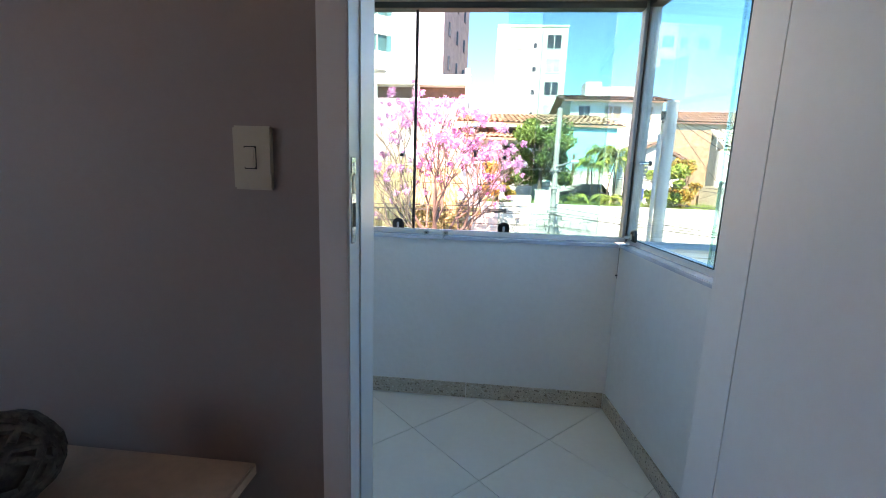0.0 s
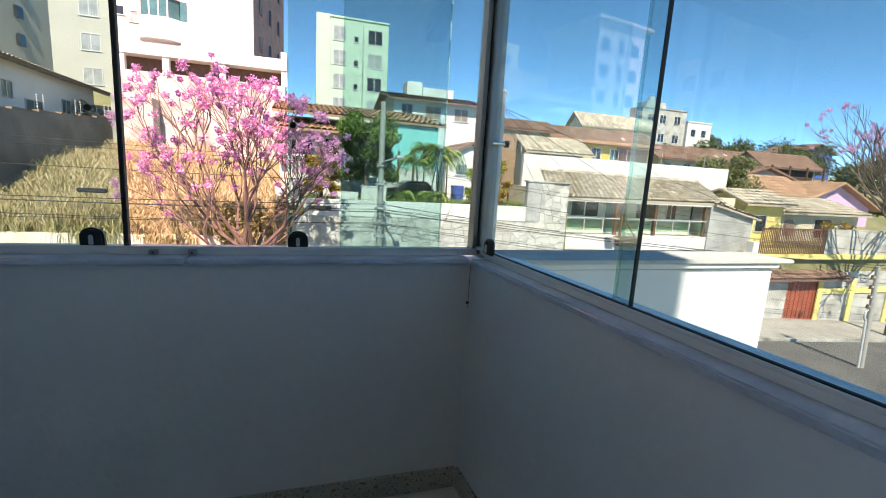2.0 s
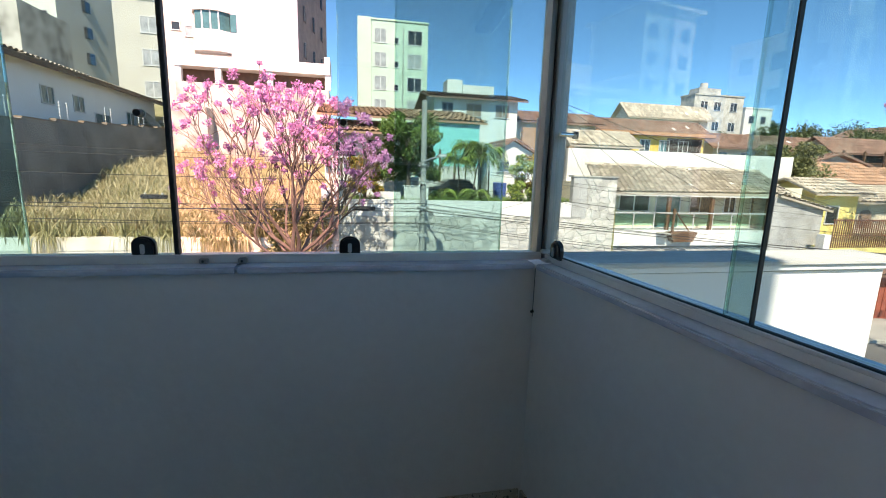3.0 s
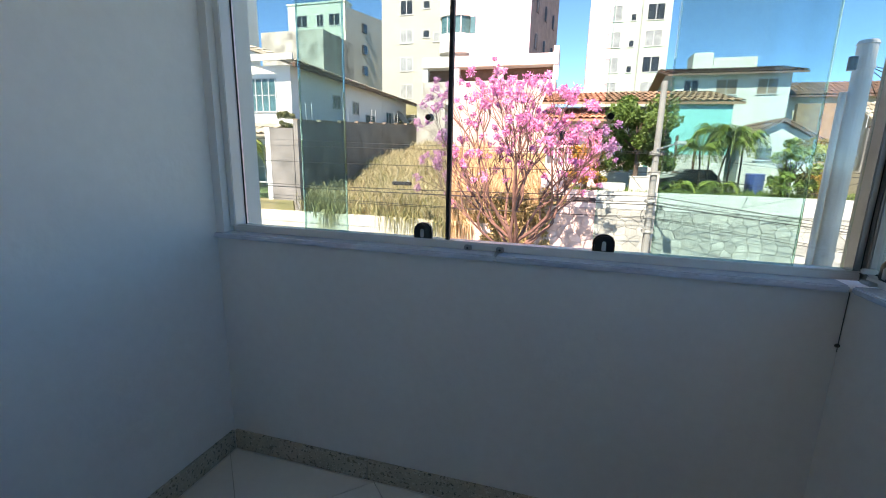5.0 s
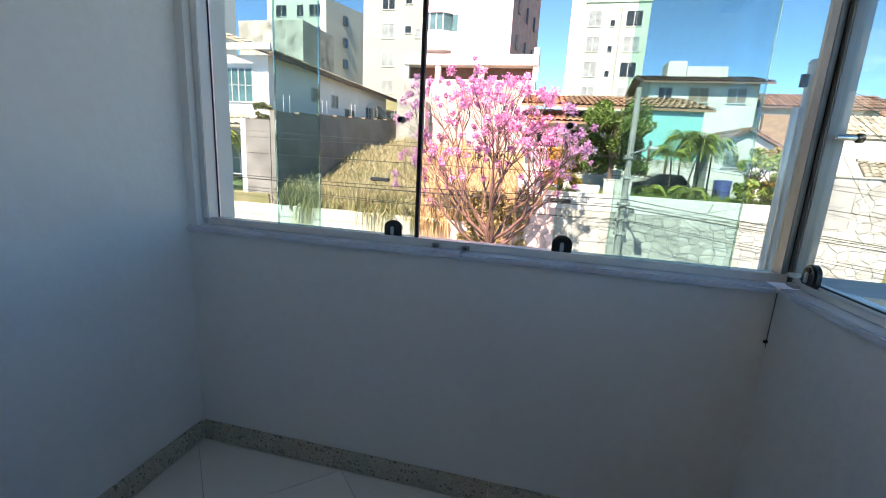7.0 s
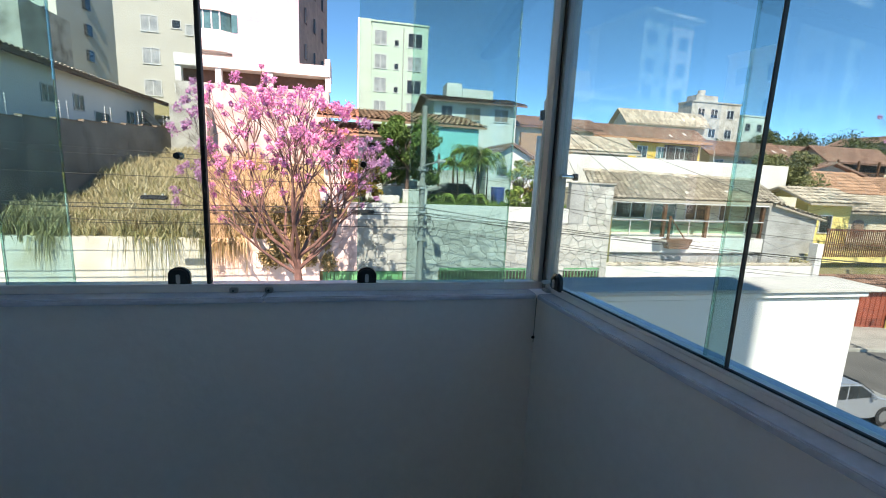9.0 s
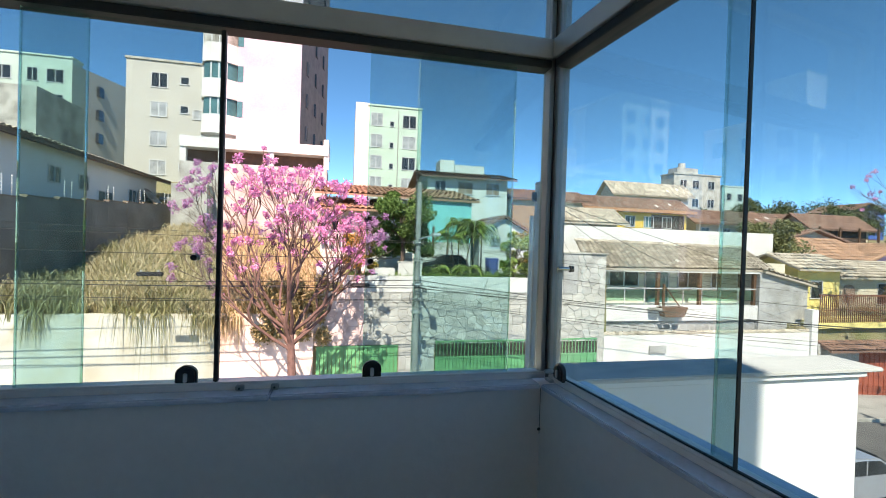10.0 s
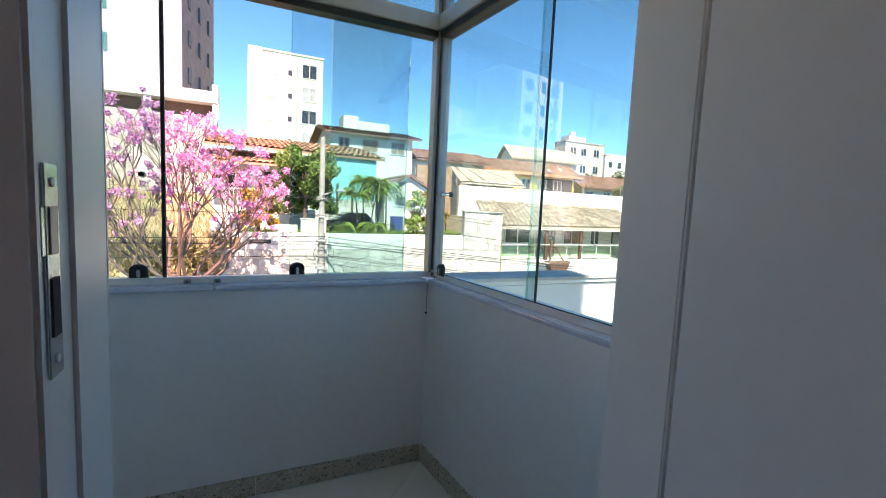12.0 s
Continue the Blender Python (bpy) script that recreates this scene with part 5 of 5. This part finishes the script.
# tall dry grass on the vacant lot, in tussocks
def tussocks(name, mat, label, count, per, y_of, hang):
    cx = rng.uniform(-14.3, -2.4, count)
    cy = y_of(count, cx)
    size = rng.uniform(0.55, 1.0, count) * (0.75 + 0.35 * np.sin(cx * 1.3 + cy * 0.7))
    k = np.repeat(np.arange(count), per)
    n = len(k)
    a = rng.uniform(0, 2 * np.pi, n)
    s = size[k] + 0.35
    reach = rng.uniform(0.1, 0.75, n) * s
    gx = cx[k] + rng.normal(0, 0.13, n)
    gy = np.maximum(18.02, cy[k] + rng.normal(0, 0.13, n))
    gz = np.array([land_z(x, max(y, 18.2)) for x, y in zip(gx, gy)])
    gh = s * rng.uniform(0.6, 1.25, n)
    dx, dy = np.cos(a) * reach, np.sin(a) * reach
    edge = hang[k] if isinstance(hang, np.ndarray) else (gy < 18.75) & (np.sin(gx * 1.9) + 0.8 * np.sin(gx * 0.77 + 1) > 0.1) & (rng.random(n) < 0.7)
    dy = np.where(edge, -rng.uniform(0.25, 0.7, n), dy)
    tip = np.where(edge, -rng.uniform(0.1, 1.3, n) * gh * (1 + 0.9 * np.exp(-((gx + 7.4) / 2.4) ** 2)), gh * (1 - 0.55 * reach / s))
    w = rng.uniform(0.012, 0.026, n)
    b = rng.uniform(0, np.pi, n)
    wx, wy = np.cos(b) * w, np.sin(b) * w
    V = np.zeros((n, 7, 3))
    for i, (f, h, ww) in enumerate(((0.0, -0.08, 1.0), (0.3, 0.62, 1.0), (0.72, 0.9, 0.7))):
        hz = np.where(edge, gz + gh * (0.0, 0.42, 0.25)[i], gz + gh * h)
        px, py = gx + dx * f, gy + dy * f
        V[:, 2 * i] = np.stack([px - wx * ww, py - wy * ww, hz], 1)
        V[:, 2 * i + 1] = np.stack([px + wx * ww, py + wy * ww, hz], 1)
    V[:, 6] = np.stack([gx + dx, gy + dy, gz + tip], 1)
    fs = []
    for i in range(0, 7 * n, 7):
        fs += [(i, i + 1, i + 3, i + 2), (i + 2, i + 3, i + 5, i + 4), (i + 4, i + 5, i + 6)]
    tagged(raw(name, V.reshape(-1, 3).tolist(), fs, mat), label, "grass", kind="stuff")


tussocks("tall_grass", DRYGRASS, "tall olive-green grass tussocks hanging over the wall", 400, 20, lambda n, x: 18.1 + 9 * rng.random(n) ** 1.6, 0)
tussocks("straw_grass", STRAW, "dry straw-coloured grass covering the vacant lot", 1500, 18, lambda n, x: np.where(x > -7.5, 18.1, 18.9) + np.where(x > -7.5, 9, 15) * rng.random(n) ** 1.2, 0)
n = 3500
gx = rng.uniform(-0.8, 11.5, n)
gy = rng.uniform(18.5, 23.5, n)
gh = rng.uniform(0.1, 0.45, n)
V = np.zeros((n, 3, 3))
V[:, 0] = np.stack([gx - 0.03, gy, np.full(n, -0.27)], 1)
V[:, 1] = np.stack([gx + 0.03, gy, np.full(n, -0.27)], 1)
V[:, 2] = np.stack([gx + rng.normal(0, 0.1, n), gy + rng.normal(0, 0.1, n), -0.25 + gh], 1)
tagged(raw("garden_plants", V.reshape(-1, 3).tolist(), [(3 * i, 3 * i + 1, 3 * i + 2) for i in range(n)], LEAF), "low green plants in the garden", "grass", kind="stuff")

# ---- poles and wires ----
sp = thing("utility_pole", "tapered grey concrete utility pole with fittings", "utility pole", (2.02, 15.9, -5.46))
part("shaft", T((2.02, 15.9, -5.46), (2.02, 15.9, 4.05), 0.15, 0.10, 12), POLE, sp)
for z in (1.6, 0.9, -0.1, -0.7, -1.2):
    part("bracket", B(1.82, 15.74, z - 0.05, 2.22, 16.06, z + 0.05, bev=0.01), GALV, sp)
    for s in (-1, 1):
        part("insulator", T((2.02 + s * 0.16, 15.70, z - 0.05), (2.02 + s * 0.16, 15.70, z + 0.1), 0.05, n=10), POLE, sp)
part("lamp_arm", T((2.02, 15.8, 1.75), (2.5, 14.8, 1.95), 0.03), GALV, sp)
part("lamp_head", B(2.35, 14.4, 1.88, 2.65, 14.9, 2.0, bev=0.03), GALV, sp)
part("junction_box", B(2.22, 15.65, -0.5, 2.4, 15.8, -0.2, bev=0.02), POLE, sp)

mp = thing("service_mast", "galvanised steel service mast with a thinner conduit", "mast", (1.3, 2.9, -5.5))
part("pipe", T((1.325, 2.9, -5.46), (1.325, 2.9, 2.30), 0.066, n=20), GALV, mp)
part("pipe_cap", T((1.325, 2.9, 2.301), (1.325, 2.9, 2.33), 0.075, 0.06, 18), GALV, mp)
part("conduit", T((1.225, 2.9, -5.46), (1.225, 2.9, 1.95), 0.025, n=12), GALV, mp)
for z in (2.12, 1.45, 0.6):
    part("strap", T((1.325, 2.9, z), (1.325, 2.9, z + 0.03), 0.072, n=18), GALV, mp)
part("insulator", T((1.21, 2.82, 2.1), (1.21, 2.82, 2.2), 0.03, n=12), BLACKPL, mp)
p2 = thing("thin_pole", "leaning thin galvanised street pole", "pole", (24.0, 11.0, -6.2))
part("shaft", T((24.0, 11.0, -6.33), (23.65, 11.0, -1.5), 0.12, 0.09, 14), POLE, p2, "pale concrete shaft")
part("conduit", T((23.74, 10.95, -6.33), (23.62, 11.0, -4.0), 0.05, n=10), GALV, p2, "white steel conduit")
part("conduit_bend", bars(bmesh.new(), [(23.62 - 0.3 * math.sin(a) * 0.6, 11.0, -4.0 + 0.24 * (1 - math.cos(a))) for a in [math.pi * k / 6 for k in range(7)]], 0.045, 8), GALV, p2)
for k, z in enumerate((-2.0, -2.45, -2.9, -3.35)):
    x = 23.65 + (-1.5 - z) * 0.073
    part("bracket", B(x - 0.3, 10.98, z - 0.04, x + 0.16, 11.06, z + 0.04, bev=0.01), GALV, p2)
    part("insulator", T((x - 0.27, 11.0, z - 0.09), (x - 0.27, 11.0, z + 0.1), 0.065, 0.05, 10), TIMBER, p2)


def wire(pts, r=0.014, label="black overhead cable across the street"):
    cu = bpy.data.curves.new("overhead_wire", "CURVE")
    cu.dimensions = "3D"
    cu.bevel_depth = r * 0.8
    cu.bevel_resolution = 1
    s = cu.splines.new("POLY")
    s.points.add(len(pts) - 1)
    for q, p in zip(s.points, pts):
        q.co = (*p, 1)
    cu.materials.append(CABLE)
    return tagged(new("overhead_wire", cu), label, "cable", "overhead cables")


def sag(p, q, s, n=24):
    p, q = Vector(p), Vector(q)
    return [p.lerp(q, k / n) - Vector((0, 0, 4 * s * (k / n) * (1 - k / n))) for k in range(n + 1)]


wr = random.Random(4)
for zl, zp, zr, r in ((1.75, 1.6, 0.5, 0.012), (1.0, 0.95, -0.2, 0.016), (0.25, 0.1, -0.7, 0.02), (0.1, -0.1, -0.9, 0.016), (-0.02, -0.2, -1.1, 0.022), (-0.2, -0.65, -1.5, 0.014), (2.4, 1.65, 1.0, 0.01), (0.2, -0.7, -1.8, 0.016)):
    y = 15.62 + wr.uniform(-0.1, 0.1)
    wire(sag((-38, y - 0.5, zl + 0.6), (2.02, y, zp), wr.uniform(0.2, 0.5)), r)
    wire(sag((2.02, y, zp), (44, y - 1.5, zr - 1.8), wr.uniform(0.3, 0.8)), r)
for q, s in (((9.9, 18.0, 1.0), 0.25), ((13.5, 18.9, 0.4), 0.4), ((21, 18.9, 0.2), 0.7), ((5.5, 25.6, 4.2), 0.4), ((0.5, 25.6, 3.6), 0.3), ((30, 20.9, 0.6), 0.9), ((26, 18.5, -0.8), 0.9), ((23.5, 11.0, -2.1), 0.5)):
    wire(sag((2.05, 15.75, wr.choice((0.9, -0.1, -0.7, 1.6))), q, s), 0.008)
for q in ((16.5, 18.5, 0.4), (28.0, 17.8, -2.9), (40.0, 15.0, -3.2), (12.4, 18.6, -0.3)):
    wire(sag((1.30, 2.85, 2.15), q, 0.5), 0.004)
wire([(2.1 + 0.5 * math.cos(a) * 0.8, 15.65, -0.6 + 0.42 * math.sin(a)) for a in [2 * math.pi * k / 20 for k in range(21)]], 0.016, "coil of spare black cable on the pole")
wire([(3.0 + 0.9 * k / 10 + 0.2, 15.7, -0.2 - 1.5 * math.sin(math.pi * k / 20) + 0.02 * k) for k in range(21)], 0.011, "drooping loose black cable")
for x, z in ((-7.6, 0.22), (-0.3, -0.1)):
    sb = thing("splice_box", "grey cable splice box hanging on the wires", "splice box", (x, 15.6, z), "splice boxes")
    part("case", B(x - 0.42, 15.55, z - 0.09, x + 0.42, 15.72, z + 0.06, bev=0.03), CABLE, sb)
    part("clip", B(x - 0.3, 15.6, z + 0.061, x - 0.25, 15.66, z + 0.12), GALV, sb)
    part("clip", B(x + 0.25, 15.6, z + 0.061, x + 0.3, 15.66, z + 0.12), GALV, sb)

# ---- parked car ----
car = thing("car", "silver hatchback parked along the street", "car", (14.3, 9.5, -5.7))
cz, fx, cy = road_z(15), 16.45, 8.75
prof = [(0, 0.35), (0.02, 0.62), (0.18, 0.78), (1.05, 0.98), (1.8, 1.44), (2.95, 1.49), (3.8, 1.05), (4.0, 0.95), (4.05, 0.4), (3.9, 0.25), (0.1, 0.25)]
bm = prism([(fx - a, cy - 0.82, cz + b) for a, b in prof], (0, 1.64, 0))
bmesh.ops.bevel(bm, geom=bm.edges[:], offset=0.06, segments=3, affect="EDGES")
part("body", bm, CARPAINT, car)
for s in (-0.828, 0.808):
    for pts in ([(1.2, 1.0), (1.85, 1.39), (2.3, 1.42), (2.3, 0.99)], [(2.37, 0.99), (2.37, 1.42), (2.9, 1.42), (3.55, 1.02)]):
        part("side_window", prism([(fx - a, cy + s, cz + b) for a, b in pts], (0, 0.02, 0)), DARKWIN, car)
part("windscreen", prism([(fx - 1.09, cy - 0.68, cz + 1.03), (fx - 1.09, cy + 0.68, cz + 1.03), (fx - 1.74, cy + 0.62, cz + 1.43), (fx - 1.74, cy - 0.62, cz + 1.43)], (0.03, 0, 0.03)), DARKWIN, car)
part("wing_mirror", B(fx - 1.45, cy - 1.0, cz + 0.98, fx - 1.3, cy - 0.83, cz + 1.1, bev=0.03), CARPAINT, car)
for x in (0.75, 3.25):
    for y in (-0.83, 0.62):
        wl = part("wheel", T((fx - x, cy + y - 0.02, cz + 0.31), (fx - x, cy + y + 0.2, cz + 0.31), 0.31, n=24), RUBBER, car)
        part("rim", T((fx - x, cy + y - 0.03, cz + 0.31), (fx - x, cy + y + 0.21, cz + 0.31), 0.2, 0.2, 10), POSTALU, wl)
for y in (-0.62, 0.62):
    part("headlight", B(fx - 0.2, cy + y - 0.19, cz + 0.6, fx - 0.01, cy + y + 0.19, cz + 0.75, bev=0.03), PALEWIN, car)

# ---- stones of the garden wall ----
seeds = []
sr = random.Random(21)
zrow, row = -3.75, 0
while zrow < 1.4:
    x = -2.3 + 0.3 * (row % 2)
    while x < 12.2:
        seeds.append((x + sr.uniform(-0.15, 0.15), zrow + sr.uniform(-0.14, 0.14)))
        x += sr.uniform(0.34, 0.62)
    zrow += 0.36
    row += 1
for sx, sz in seeds:
    inside = (-2.1 < sx < 11.96 and -3.0 < sz < -0.68) or (10.43 < sx < 11.96 and sz < 1.3) or (sz < -3.0 and (1.62 < sx < 3.25 or 8.3 < sx < 9.6))
    if not inside:
        continue
    poly = [(sx - 0.8, sz - 0.8), (sx + 0.8, sz - 0.8), (sx + 0.8, sz + 0.8), (sx - 0.8, sz + 0.8)]
    for ox, oz in seeds:
        if (ox, oz) != (sx, sz) and abs(ox - sx) < 1.7 and abs(oz - sz) < 1.7:
            a, b = ox - sx, oz - sz
            L = math.hypot(a, b)
            poly = clip(poly, a / L, b / L, (a * (ox + sx) + b * (oz + sz)) / 2 / L - 0.009)
            if len(poly) < 3:
                break
    lo_x, hi_x, lo_z, hi_z = -2.1, 11.97, -3.03, -0.67
    if sx > 10.43:
        lo_x, hi_z = (10.43, 1.31) if sz > -0.68 else (lo_x, 1.31)
    if sz < -3.03:
        lo_x, hi_x, lo_z, hi_z = (1.61, 3.26, -4.2, -3.0) if sx < 5 else (8.29, 9.61, -4.2, -3.0)
    for c_ in ((1, 0, hi_x), (-1, 0, -lo_x), (0, 1, hi_z), (0, -1, -lo_z)):
        if len(poly) > 2:
            poly = clip(poly, *c_)
    if len(poly) > 2:
        dep = sr.uniform(0.016, 0.036)
        mx, mz = sum(p[0] for p in poly) / len(poly), sum(p[1] for p in poly) / len(poly)
        bm = bmesh.new()
        back = [bm.verts.new((x, 18.015, z)) for x, z in poly]
        mid = [bm.verts.new((x, 18.02 - dep * 0.7, z)) for x, z in poly]
        frt = [bm.verts.new((mx + (x - mx) * 0.92, 18.02 - dep - sr.uniform(0, 0.012), mz + (z - mz) * 0.92)) for x, z in poly]
        k = len(poly)
        for i in range(k):
            j = (i + 1) % k
            bm.faces.new((back[i], back[j], mid[j], mid[i]))
            bm.faces.new((mid[i], mid[j], frt[j], frt[i]))
        bm.faces.new(frt)
        bmesh.ops.recalc_face_normals(bm, faces=bm.faces[:])
        part("stone", bm, STONE, sw_)
